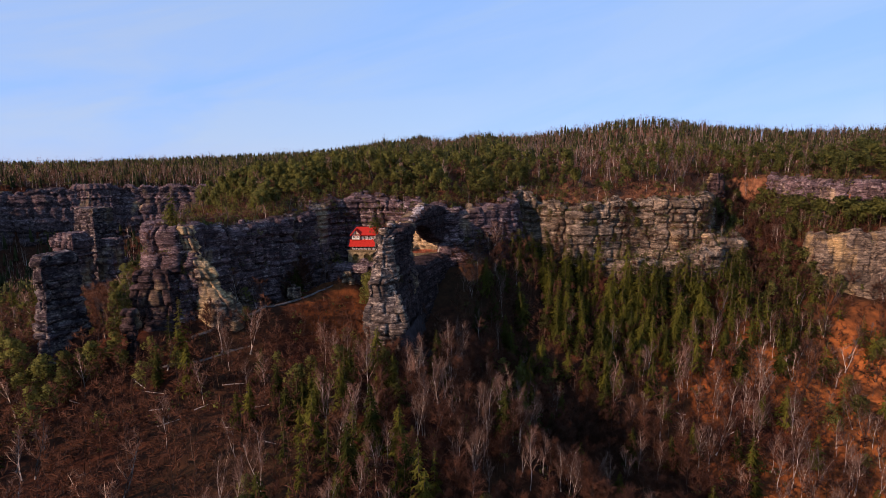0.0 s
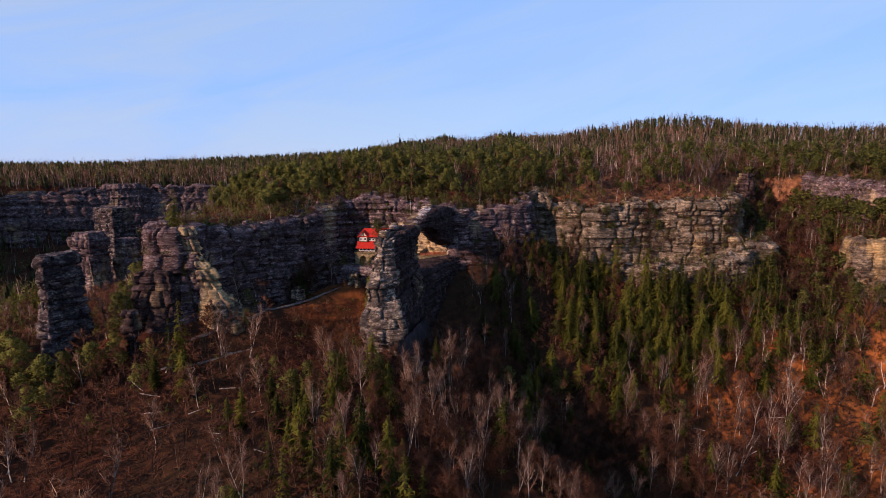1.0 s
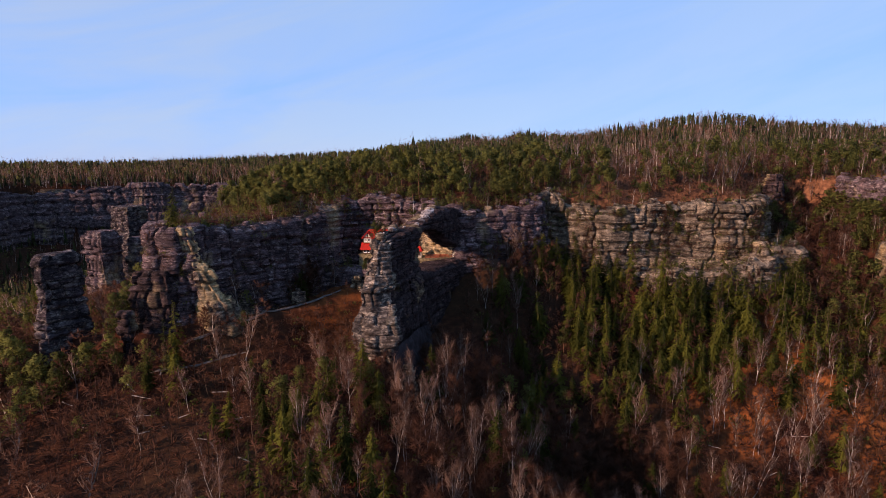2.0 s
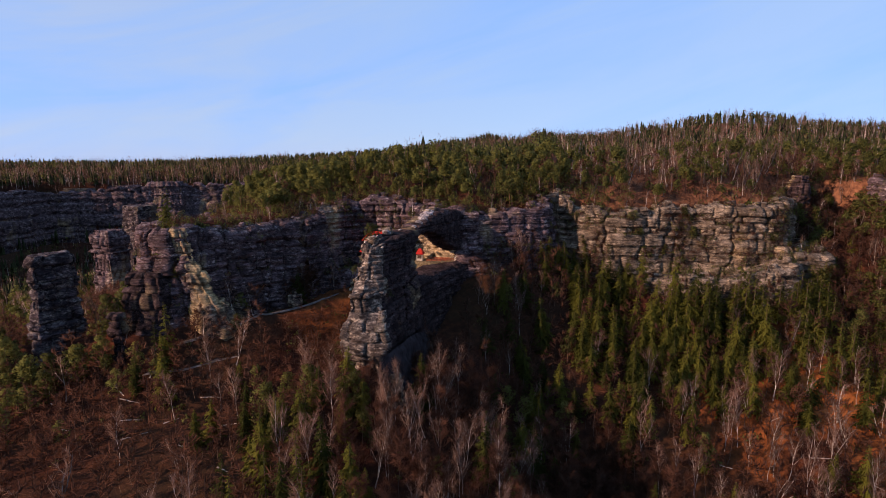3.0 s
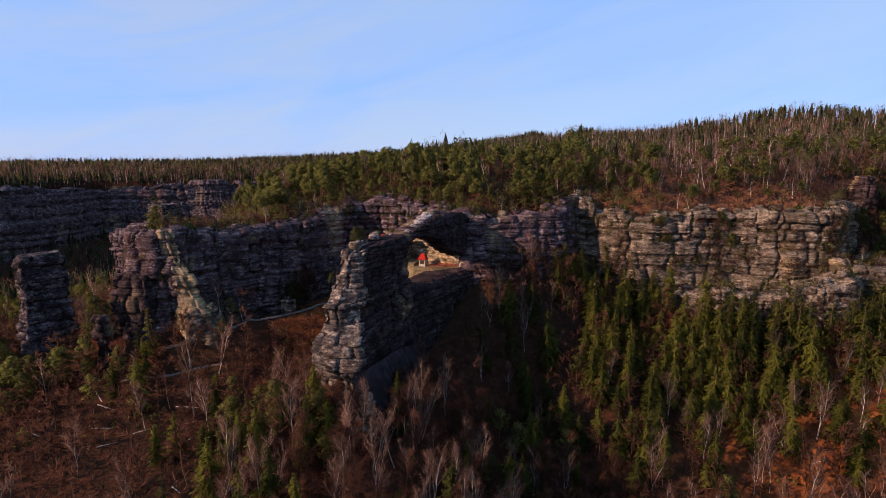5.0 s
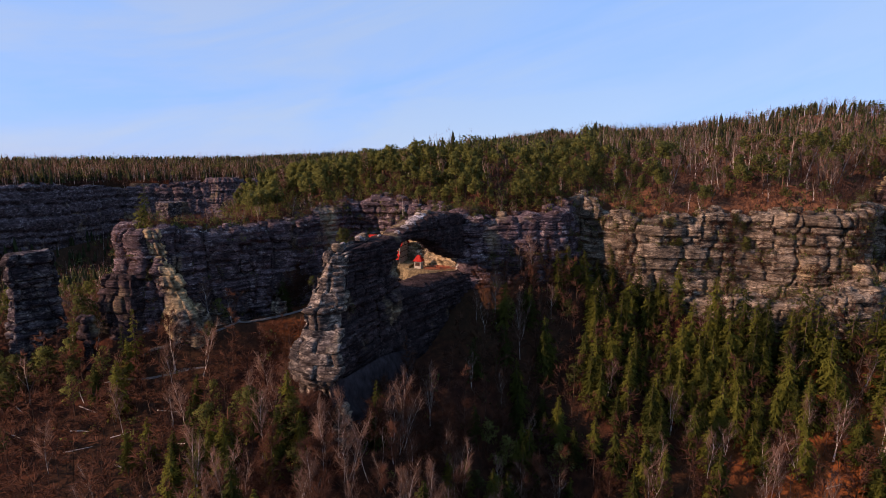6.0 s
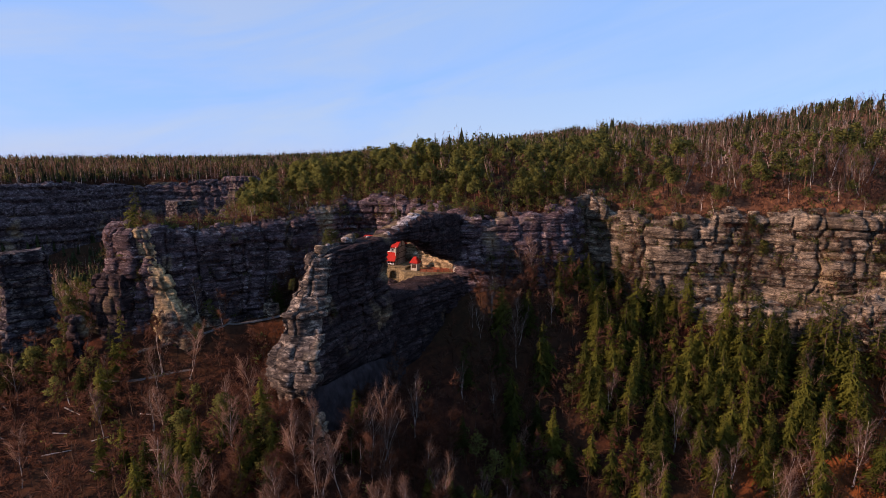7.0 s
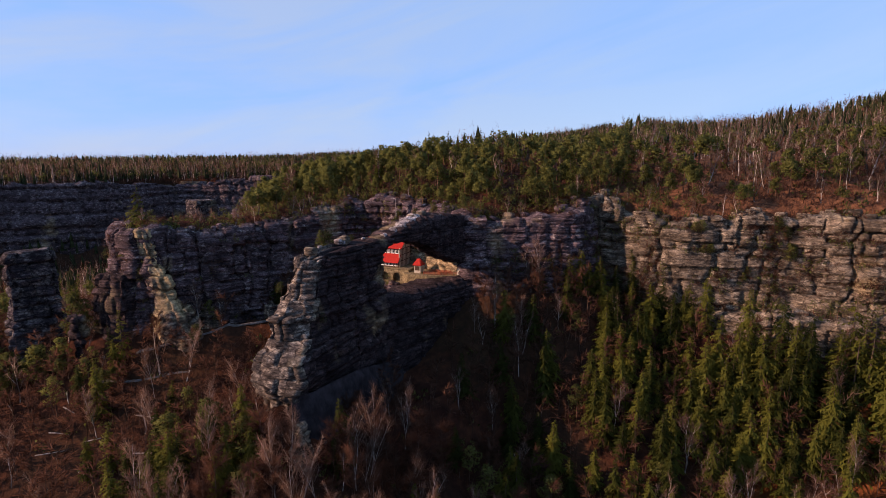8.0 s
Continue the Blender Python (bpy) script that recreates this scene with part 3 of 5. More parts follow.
def rock_arch():
    arch = new("rock_arch")
    fronts = [(30, (-24.5, 171.5), (-20, 170.5), (-15, 173)), (40, (-25.4, 169.5), (-20, 168), (-14.5, 169.5)), (42.5, (-26.2, 167.2), (-19.5, 165.6), (-14, 167.6)),
              (46.5, (-27.2, 167.2), (-20, 166.4), (-11.6, 169)), (51, (-27.4, 168), (-20, 167.4), (-12.8, 169)), (53.4, (-26.4, 170.6), (-20.5, 169.8), (-14.0, 173.5)),
              (57, (-25.7, 173), (-21, 173.0), (-16, 178.5)), (60.5, (-26, 172.2), (-20.8, 173.4), (-15.8, 179)),
              (62.4, (-25.4, 175.5), (-20.8, 175.6), (-15.8, 180.4)), (65, (-25.5, 177), (-20.8, 176.8), (-15.9, 181)),
              (66, (-25.4, 179.5), (-21, 178.2), (-16.2, 182)), (69, (-25.8, 180.8), (-21.2, 179.2), (-16.6, 183)),
              (70.2, (-24.6, 182), (-21.2, 180.2), (-17, 184)), (73.4, (-24.6, 183), (-21.2, 181.2), (-17.5, 184.6)),
              (74.6, (-23.6, 184.6), (-20.8, 183), (-17.6, 185.6)), (75.4, (-22, 189), (-20, 188), (-17, 188)), (75.9, (-21.4, 195), (-19.6, 193.6), (-16.4, 193))]
    plan = []
    for z, a, b, c in fronts:
        k = (z - 30) / 46
        plan.append((z, [a, b, c, (-10.5 - 3.5 * k, 190 + 4 * k * k), (-10.6 - 0.9 * k, 211 - 2 * k), (-21 + 1.5 * k, 213 - 3 * k), (-26 + 2.5 * k, 191 + 8 * k * k)]))
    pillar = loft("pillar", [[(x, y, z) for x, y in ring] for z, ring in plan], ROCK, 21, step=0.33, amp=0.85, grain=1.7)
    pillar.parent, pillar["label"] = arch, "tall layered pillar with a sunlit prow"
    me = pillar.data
    # front faces get the paler, sunlit-toned copy; the shaded flanks keep the dark one
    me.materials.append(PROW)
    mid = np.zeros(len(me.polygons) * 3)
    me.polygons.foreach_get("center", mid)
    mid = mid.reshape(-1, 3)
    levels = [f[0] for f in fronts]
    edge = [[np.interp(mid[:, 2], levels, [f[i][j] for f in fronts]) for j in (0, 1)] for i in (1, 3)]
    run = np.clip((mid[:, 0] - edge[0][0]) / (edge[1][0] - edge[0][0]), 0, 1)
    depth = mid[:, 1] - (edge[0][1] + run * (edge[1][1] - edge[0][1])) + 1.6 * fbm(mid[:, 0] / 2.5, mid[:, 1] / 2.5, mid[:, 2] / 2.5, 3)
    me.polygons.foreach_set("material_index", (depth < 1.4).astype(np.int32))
    rings = []
    for y, under, top in ((200, 68, 75.6), (208.5, 71, 76.6), (211, 73.6, 77.2), (216, 74.6, 78.6), (221, 74.0, 80.0), (226, 72.4, 81.2), (231, 70, 81.6),
                          (236, 67.2, 81.4), (240, 64.8, 81.0), (243, 63.4, 80.4), (246, 62.4, 79.8), (252, 60, 79)):
        xr = -11 + (y - 210) * 0.34
        xl = xr - 8.5
        mid = (under + top) / 2
        rings.append([(xr - 0.6, y, under), (xr + 0.2, y, mid), (xr - 0.8, y, top - 0.4), ((xl + xr) / 2, y, top), (xl + 0.8, y, top - 0.4), (xl, y, mid), (xl + 0.6, y, under), ((xl + xr) / 2, y, under + 0.4)])
    rings = [list(reversed(r)) for r in rings]
    span = loft("span", rings, ROCK, 22, step=0.35, amp=0.55, across=True, inset=0.0)
    span.parent, span["label"] = arch, "slender flat natural bridge of sandstone"
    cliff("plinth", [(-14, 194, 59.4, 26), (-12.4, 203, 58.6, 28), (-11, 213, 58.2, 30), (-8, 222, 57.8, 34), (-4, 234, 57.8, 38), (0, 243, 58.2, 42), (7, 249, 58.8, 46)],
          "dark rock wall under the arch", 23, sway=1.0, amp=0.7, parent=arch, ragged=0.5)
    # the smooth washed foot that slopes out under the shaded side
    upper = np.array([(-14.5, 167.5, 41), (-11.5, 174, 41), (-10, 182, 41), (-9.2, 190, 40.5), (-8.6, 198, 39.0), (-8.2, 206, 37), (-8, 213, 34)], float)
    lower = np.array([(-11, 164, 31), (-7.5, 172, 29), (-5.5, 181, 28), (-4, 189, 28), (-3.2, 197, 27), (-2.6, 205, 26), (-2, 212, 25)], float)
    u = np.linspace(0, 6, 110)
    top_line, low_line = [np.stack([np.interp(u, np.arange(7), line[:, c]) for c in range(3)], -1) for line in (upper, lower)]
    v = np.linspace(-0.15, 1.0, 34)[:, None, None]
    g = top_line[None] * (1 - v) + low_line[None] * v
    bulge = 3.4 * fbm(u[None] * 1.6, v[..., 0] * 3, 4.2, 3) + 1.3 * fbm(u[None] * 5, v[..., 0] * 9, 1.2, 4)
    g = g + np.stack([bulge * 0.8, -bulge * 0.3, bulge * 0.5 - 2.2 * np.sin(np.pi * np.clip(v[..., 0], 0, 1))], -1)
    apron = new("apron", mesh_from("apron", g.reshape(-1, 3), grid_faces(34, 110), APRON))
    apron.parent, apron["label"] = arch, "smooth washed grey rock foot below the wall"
    slab_rings = []
    for y, x, z, w in ((211, -13.0, 77.2, 0.8), (213.5, -12.4, 77.8, 1.8), (216, -11.4, 78.6, 2.0), (219, -10.6, 79.6, 3.0), (222, -9.8, 80.8, 3.4), (225, -9.2, 81.6, 2.6), (228, -9, 81.8, 0.9)):
        slab_rings.append([(x + 1.0 * w * a, y, z - 0.2 + 0.5 * w * b) for a, b in ((0.55, -0.30), (0.15, 0.18), (-0.3, 0.42), (-0.8, 0.3), (-0.9, -0.35), (-0.2, -0.5))])
    crown = loft("crest_slab", slab_rings, BLEACHED, 26, step=0.3, amp=0.25, across=True, inset=0.6)
    crown.parent, crown["label"] = arch, "smooth bleached slab on the crest of the arch"
    rng = np.random.RandomState(8)
    boulders(arch, [(-21.5, 187, 75.2), (-20, 200, 76.3), (-10.5, 225, 81), (-9, 229, 81.4)], ROCK_PALE, rng)
    for x, y, z, k in ((-23, 193, 75.4, 1.1), (-22, 195, 75.6, 0.7), (-20, 197.5, 76.6, 1.3), (-19.2, 199, 76.4, 0.9), (-18.6, 201, 76.2, 0.6), (-17, 206, 76.4, 0.7)):
        ob = new("block", BOULDERS[BLEACHED][rng.randint(4)])
        ob.parent = arch
        ob.matrix_basis = Matrix.LocRotScale((x, y, z + 0.2 * k), Euler((rng.normal() * 0.2, rng.normal() * 0.3, rng.uniform(0, 6.28))), (k, 0.8 * k, 1.2 * k))
    tagged(arch, "natural sandstone arch leaning on a tall weathered pillar", "rock arch")


rock_arch()
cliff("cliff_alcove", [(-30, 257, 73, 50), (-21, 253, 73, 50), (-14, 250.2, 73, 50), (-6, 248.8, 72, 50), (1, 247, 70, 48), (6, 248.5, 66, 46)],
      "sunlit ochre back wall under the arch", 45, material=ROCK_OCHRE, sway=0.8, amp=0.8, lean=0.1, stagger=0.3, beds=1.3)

buttress = loft("rock_buttress", [[(cx + math.cos(a) * w / 2, cy + math.sin(a) * w / 2.9, z) for a in np.linspace(0, 2 * math.pi, 8, endpoint=False)]
                                  for z, cx, cy, w in ((30, -84.5, 195.0, 22), (40, -85.0, 195.0, 20), (48, -86.6, 194.4, 15), (56, -89.8, 193.4, 11), (66, -93.4, 192.6, 8.4), (77, -96.0, 192.4, 5.6))], SCAR, 41, amp=1.0)
tagged(buttress, "leaning ochre rock scar on the dark cliff", "rock")

tower(-134, 178, 8, 17, 69.5, 32, "dark square-topped sandstone tower with a lit edge", 31, turn=-18, taper=0.85, material=ROCK_DARK)
tower(-197, 275, 15, 14, 63.5, 14, "layered sandstone tower behind a gully", 32, turn=-15, taper=0.85, material=ROCK_GREY)
tower(-186, 290, 12, 12, 58, 14, "stepped sandstone shoulder beside a taller tower", 37, turn=-15, taper=0.8, material=ROCK_GREY)
tower(-216, 322, 20, 18, 72, 14, "tall dark sandstone tower far behind", 33, turn=-15, taper=0.85, material=ROCK_DARK)
tower(-430, 504, 34, 24, 71, 20, "distant pale sandstone tower at the corner of a gorge", 46, turn=10, taper=0.8, material=ROCK_PALE, step=0.9)
tower(-394, 522, 46, 26, 74, 20, "distant rounded sandstone tower above a gorge", 47, turn=20, taper=0.75, material=ROCK_GREY, step=0.9)
tower(-358, 537, 48, 28, 77, 20, "distant broad sandstone tower with a domed top", 48, turn=25, taper=0.75, material=ROCK_GREY, step=0.9)
tower(-109, 176, 7, 6, 50, 30, "small rock stump among pines", 34)
tower(-106, 188.5, 19, 10, 62, 32, "broad broken rock foot of the cliff", 35, taper=0.75)

cliff("cliff_step", [(-74, 220, 45, 34), (-62, 235, 50, 38), (-54, 241, 53, 42), (-46, 240.4, 53.6, 42), (-36, 239.6, 53.6, 42), (-28, 238, 53.2, 42), (-24, 240, 53, 44)],
      "low dark rock step below the house", 44, material=ROCK_GREY, sway=1.0, amp=0.7, ragged=0.5)
tower(-43.5, 233.6, 7, 4.5, 51.5, 40, "small ochre outcrop below the house", 38, material=ROCK_OCHRE)
tower(-63, 216, 5, 4, 50, 41, "small ochre outcrop beside the footpath", 39, material=SCAR)
tower(-80, 202, 7, 5, 49, 38, "low ochre outcrop at the foot of the cliff", 40, material=SCAR)
tower(166, 319, 10, 9, 94, 80, "dark crooked outcrop above the gully", 43, turn=30, material=ROCK)
tower(-8, 163, 6, 5, 41, 30, "pale broken ledge at the foot of the pillar", 42, material=ROCK_PALE)

# ---- house ----
def box(bm, x0, x1, y0, y1, z0, z1):
    v = [bm.verts.new(p) for p in ((x0, y0, z0), (x1, y0, z0), (x1, y1, z0), (x0, y1, z0), (x0, y0, z1), (x1, y0, z1), (x1, y1, z1), (x0, y1, z1))]
    for f in ((0, 3, 2, 1), (4, 5, 6, 7), (0, 1, 5, 4), (1, 2, 6, 5), (2, 3, 7, 6), (3, 0, 4, 7)):
        bm.faces.new([v[i] for i in f])



RED = plain("red_tiles", (0.24, 0.014, 0.010), (0.40, 0.028, 0.016), 1.5, 0.6, 0.04, (1, 1, 4))
TIMBER = plain("dark_timber", (0.035, 0.020, 0.014), (0.085, 0.050, 0.034), 5.0, 0.8)
PLASTER = plain("cream_plaster", (0.30, 0.255, 0.19), (0.44, 0.39, 0.31), 2.0, 0.9)
WHITE = plain("white_paint", (0.66, 0.64, 0.60), (0.80, 0.78, 0.74), 3.0, 0.6)
MASONRY = plain("sandstone_masonry", (0.08, 0.058, 0.031), (0.25, 0.19, 0.105), 1.2, 0.9, 0.05)
RUST = plain("red_brown_boards", (0.20, 0.050, 0.025), (0.34, 0.10, 0.05), 3.0, 0.8)
GLASS = Nodes("window_glass", 0.08).mat
GLASS.node_tree.nodes["Principled BSDF"].inputs["Base Color"].default_value = (0.03, 0.035, 0.04, 1)


def prism(bm, outline, y0, y1):
    """An upright outline of (x, z) points drawn out from y0 to y1."""
    a = [bm.verts.new((x, y0, z)) for x, z in outline]
    b = [bm.verts.new((x, y1, z)) for x, z in outline]
    bm.faces.new(a)
    bm.faces.new(list(reversed(b)))
    for i in range(len(a)):
        j = (i + 1) % len(a)
        bm.faces.new((a[j], a[i], b[i], b[j]))


def slab(bm, quad, thick=0.22):
    """A roof plane of four corners with a thickness."""
    q = [Vector(p) for p in quad]
    n = (q[1] - q[0]).cross(q[2] - q[1]).normalized() * thick
    a, b = [bm.verts.new(p) for p in q], [bm.verts.new(p + n) for p in q]
    bm.faces.new(list(reversed(a)))
    bm.faces.new(b)
    for i in range(4):
        j = (i + 1) % 4
        bm.faces.new((a[i], a[j], b[j], b[i]))


def boxes(*dims):
    bm = bmesh.new()
    for d in dims:
        box(bm, *d)
    return bm


def window(house, x, y, z, w, h):
    """A white casement in a wall that faces south, with its pane and sill."""
    t = 0.14
    frame_ob = part("window", boxes((x, x + w, y - 0.06, y + 0.05, z, z + t), (x, x + w, y - 0.06, y + 0.05, z + h - t, z + h), (x, x + t, y - 0.06, y + 0.05, z + t, z + h - t),
                                    (x + w - t, x + w, y - 0.06, y + 0.05, z + t, z + h - t), (x + w / 2 - 0.05, x + w / 2 + 0.05, y - 0.05, y + 0.04, z + t, z + h - t)), WHITE, house, "white casement window")
    part("pane", boxes((x + t, x + w - t, y, y + 0.03, z + t, z + h - t)), GLASS, frame_ob)
    part("sill", boxes((x - 0.08, x + w + 0.08, y - 0.16, y - 0.062, z - 0.08, z + 0.02)), WHITE, frame_ob)


def mountain_house():
    h = new("mountain_house")
    # vaulted stone basement
    bm = bmesh.new()
    for x0, x1 in ((-45.5, -43.3), (-40.1, -37.8), (-34.8, -32.6), (-29.6, -27.4), (-24.4, -20.5)):
        box(bm, x0, x1, 241.8, 243.4, 49, 58.3)
    for x0 in (-43.3, -37.8, -32.6, -27.4):
        x1 = x0 + 3.2 if x0 < -40 else x0 + 3.0
        arc = [(x0 + (x1 - x0) * (0.5 - 0.5 * math.cos(a)), 55.2 + 1.5 * math.sin(a)) for a in np.linspace(0, math.pi, 9)]
        prism(bm, [(x0, 58.3)] + arc + [(x1, 58.3)], 241.8, 243.4)
        box(bm, x0, x1, 241.9, 243.3, 49, 52.6)
    part("basement", bm, MASONRY, h, "sandstone basement with round arches")
    part("basement_back", boxes((-45.3, -20.6, 243.6, 253, 49, 58.3)), MASONRY, h)
    part("terrace_floor", boxes((-45.8, -20.2, 241.5, 253.2, 58.304, 58.6)), MASONRY, h)
    # ground floor, skirt roof, upper floor
    part("ground_floor", boxes((-44.2, -25.62, 243.2, 252.5, 58.604, 61.4)), TIMBER, h, "dark timber ground floor")
    part("upper_floor", boxes((-43.8, -25.62, 244.6, 252.3, 61.404, 67.0)), TIMBER, h, "dark timber upper floor")
    bm = bmesh.new()
    slab(bm, ((-44.9, 241.9, 60.7), (-25.2, 241.9, 60.7), (-25.2, 244.7, 64.3), (-44.9, 244.7, 64.3)))
    slab(bm, ((-45.2, 252.5, 61.0), (-45.2, 242.0, 61.0), (-43.7, 244.7, 63.8), (-43.7, 252.5, 63.8)))
    part("skirt_roof", bm, RED, h, "steep red tiled skirt roof")
    bm = bmesh.new()
    slab(bm, ((-44.6, 243.7, 66.8), (-24.7, 243.7, 66.8), (-24.7, 248.4, 70.9), (-42.0, 248.4, 70.9)))
    slab(bm, ((-24.7, 253.1, 66.8), (-44.6, 253.1, 66.8), (-42.0, 248.4, 70.9), (-24.7, 248.4, 70.9)))
    slab(bm, ((-44.6, 253.1, 66.8), (-44.6, 243.7, 66.8), (-42.02, 248.38, 70.9), (-42.02, 248.42, 70.9)))
    part("roof", bm, RED, h, "bright red tiled hipped roof")
    part("chimney", boxes((-35.6, -34.6, 247.6, 248.6, 69.5, 72.6), (-35.75, -34.45, 247.45, 248.75, 72.604, 72.85)), MASONRY, h)
    # small gable at the west end
    bm = bmesh.new()
    prism(bm, [(-44.0, 64.4), (-39.6, 64.4), (-39.6, 67.3), (-41.8, 70.2), (-44.0, 67.3)], 243.9, 247.5)
    g = part("gable", bm, PLASTER, h, "half-timbered gable")
    part("beam", boxes((-44.02, -43.7, 243.82, 243.895, 64.4, 67.3), (-39.9, -39.58, 243.82, 243.895, 64.4, 67.3), (-44.0, -39.6, 243.82, 243.89, 67.1, 67.4), (-42.0, -41.6, 243.8, 243.88, 67.404, 69.8),
                       (-44.0, -39.6, 243.81, 243.885, 64.2, 64.45)), TIMBER, g)
    bm = bmesh.new()
    slab(bm, ((-44.7, 243.3, 66.5), (-41.8, 243.3, 70.35), (-41.8, 247.8, 70.35), (-44.7, 247.8, 66.5)), -0.2)
    slab(bm, ((-41.8, 243.3, 70.35), (-38.9, 243.3, 66.5), (-38.9, 247.8, 66.5), (-41.8, 247.8, 70.35)), -0.2)
    part("gable_roof", bm, RED, h)
    # timbered gable wall at the east end
    gw = new("gable_wall", mesh_from("gable_wall", [(-25.3, 243.4, 58.604), (-25.3, 252.4, 58.604), (-25.3, 252.4, 66.9), (-25.3, 248.4, 70.6), (-25.3, 243.4, 66.9),
                                                    (-25.6, 243.4, 58.604), (-25.6, 252.4, 58.604), (-25.6, 252.4, 66.9), (-25.6, 248.4, 70.6), (-25.6, 243.4, 66.9)],
                                     [(0, 1, 2), (0, 2, 3), (0, 3, 4), (5, 7, 6), (5, 8, 7), (5, 9, 8), (0, 5, 6), (0, 6, 1), (1, 6, 7), (1, 7, 2), (2, 7, 8), (2, 8, 3), (3, 8, 9), (3, 9, 4), (4, 9, 5), (4, 5, 0)], PLASTER, True))
    gw.parent, gw["label"] = h, "cream half-timbered gable wall"
    bm = bmesh.new()
    for i in range(9):
        y = 243.45 + i * 1.08
        box(bm, -25.298, -25.22, y, y + 0.24, 58.7, 66.6)
    for z in (61.2, 63.9, 66.604):
        box(bm, -25.298, -25.21, 243.4, 252.4, z, z + 0.3)
    box(bm, -25.298, -25.22, 248.2, 248.6, 66.91, 70.2)
    part("beams", bm, TIMBER, gw, "dark timber framing")
    for i in range(7):
        window(h, -39.2 + i * 1.9, 244.59, 64.6, 1.35, 1.75)
    for i in range(9):
        window(h, -43.6 + i * 1.98, 243.19, 59.2, 1.5, 1.45)
    for i in range(2):
        window(h, -43.4 + i * 1.8, 243.89, 65.0, 1.25, 1.6)
    h.location.x, h.location.z, h.scale.x, h.scale.z = -1.4, 10.2, 0.945, 0.84
    tagged(h, "timbered mountain house with red roofs under a cliff", "house")


mountain_house()


def kiosk():
    k = new("kiosk")
    part("walls", boxes((-18.6, -16.0, 242.2, 244.8, 58.3, 61.3)), PLASTER, k, "pale plastered walls")
    part("shutter", boxes((-18.2, -16.4, 242.12, 242.197, 59.3, 60.8)), TIMBER, k)
    bm = bmesh.new()
    slab(bm, ((-19.0, 241.8, 61.1), (-15.6, 241.8, 61.1), (-16.9, 243.5, 63.4), (-17.7, 243.5, 63.4)))
    slab(bm, ((-15.6, 245.2, 61.1), (-19.0, 245.2, 61.1), (-17.7, 243.5, 63.4), (-16.9, 243.5, 63.4)))
    slab(bm, ((-19.0, 245.2, 61.1), (-19.0, 241.8, 61.1), (-17.7, 243.48, 63.4), (-17.7, 243.52, 63.4)))
    slab(bm, ((-15.6, 241.8, 61.1), (-15.6, 245.2, 61.1), (-16.9, 243.52, 63.4), (-16.9, 243.48, 63.4)))
    part("roof", bm, RED, k, "small red hipped roof")
    tagged(k, "small kiosk with a red roof on the terrace", "kiosk")


kiosk()


def hut():
    """A little gabled booth at the end of the terrace."""
    b = new("booth")
    bm = bmesh.new()
    prism(bm, [(-2.2, 58.29), (0.2, 58.29), (0.2, 60.5), (-1.0, 62.1), (-2.2, 60.5)], 243.9, 246.0)
    part("walls", bm, PLASTER, b, "pale plastered walls with a gable")
    bm = bmesh.new()
    slab(bm, ((-2.5, 243.6, 60.2), (-1.0, 243.6, 62.25), (-1.0, 246.3, 62.25), (-2.5, 246.3, 60.2)), -0.14)
    slab(bm, ((-1.0, 243.6, 62.25), (0.5, 243.6, 60.2), (0.5, 246.3, 60.2), (-1.0, 246.3, 62.25)), -0.14)
    part("roof", bm, TIMBER, b, "dark boarded saddle roof")
    part("door", boxes((-1.45, -0.55, 243.82, 243.895, 58.3, 60.2)), TIMBER, b, "dark boarded door")
    tagged(b, "small pale gabled booth at the end of the terrace", "booth")


hut()


def terrace():
    t = new("terrace")
    line = [(-23.5, 242), (-20, 239), (-12, 239.5), (-3, 243.5), (3, 247)]
    bm = bmesh.new()
    back = [(3, 252), (-20, 256), (-23.5, 256)]
    pts = line + back
    lo, hi = [bm.verts.new((x, y, 48)) for x, y in pts], [bm.verts.new((x, y, 58.29)) for x, y in pts]
    bm.faces.new(hi), bm.faces.new(list(reversed(lo)))
    for i in range(len(pts)):
        j = (i + 1) % len(pts)
        bm.faces.new((lo[i], lo[j], hi[j], hi[i]))
    part("platform", bm, MASONRY, t, "paved lookout platform")
    tagged(t, "paved lookout terrace beside the house", "terrace", kind="structure")


def fence(pts, z, label):
    """A board fence of posts and rails along a line."""
    fe = new("fence")
    for (ax, ay), (bx, by) in zip(pts[:-1], pts[1:]):
        ln = math.hypot(bx - ax, by - ay)
        n = max(int(ln / 2.0), 1)
        turn = Matrix.Translation((ax, ay, z)) @ Matrix.Rotation(math.atan2(by - ay, bx - ax), 4, "Z")
        for i in range(n):
            p = part("post", boxes((-0.07, 0.07, -0.07, 0.07, 0, 1.25)), RUST, fe)
            p.matrix_basis = turn @ Matrix.Translation((i * ln / n, 0, 0))
        for k in range(3):
            p = part("rail", boxes((0, ln, 0.075, 0.12, 0.25 + 0.34 * k, 0.47 + 0.34 * k)), RUST, fe)
            p.matrix_basis = turn
    tagged(fe, label, "fence", "terrace fences")


terrace()
fence([(-14, 240.6), (-8, 242.2), (-2, 245.2)], 58.3, "red-brown board fence on the lookout terrace")
fence([(-14.5, 245.4), (-8, 245.6), (-3.2, 246.0)], 58.3, "red-brown board fence on the lookout terrace")


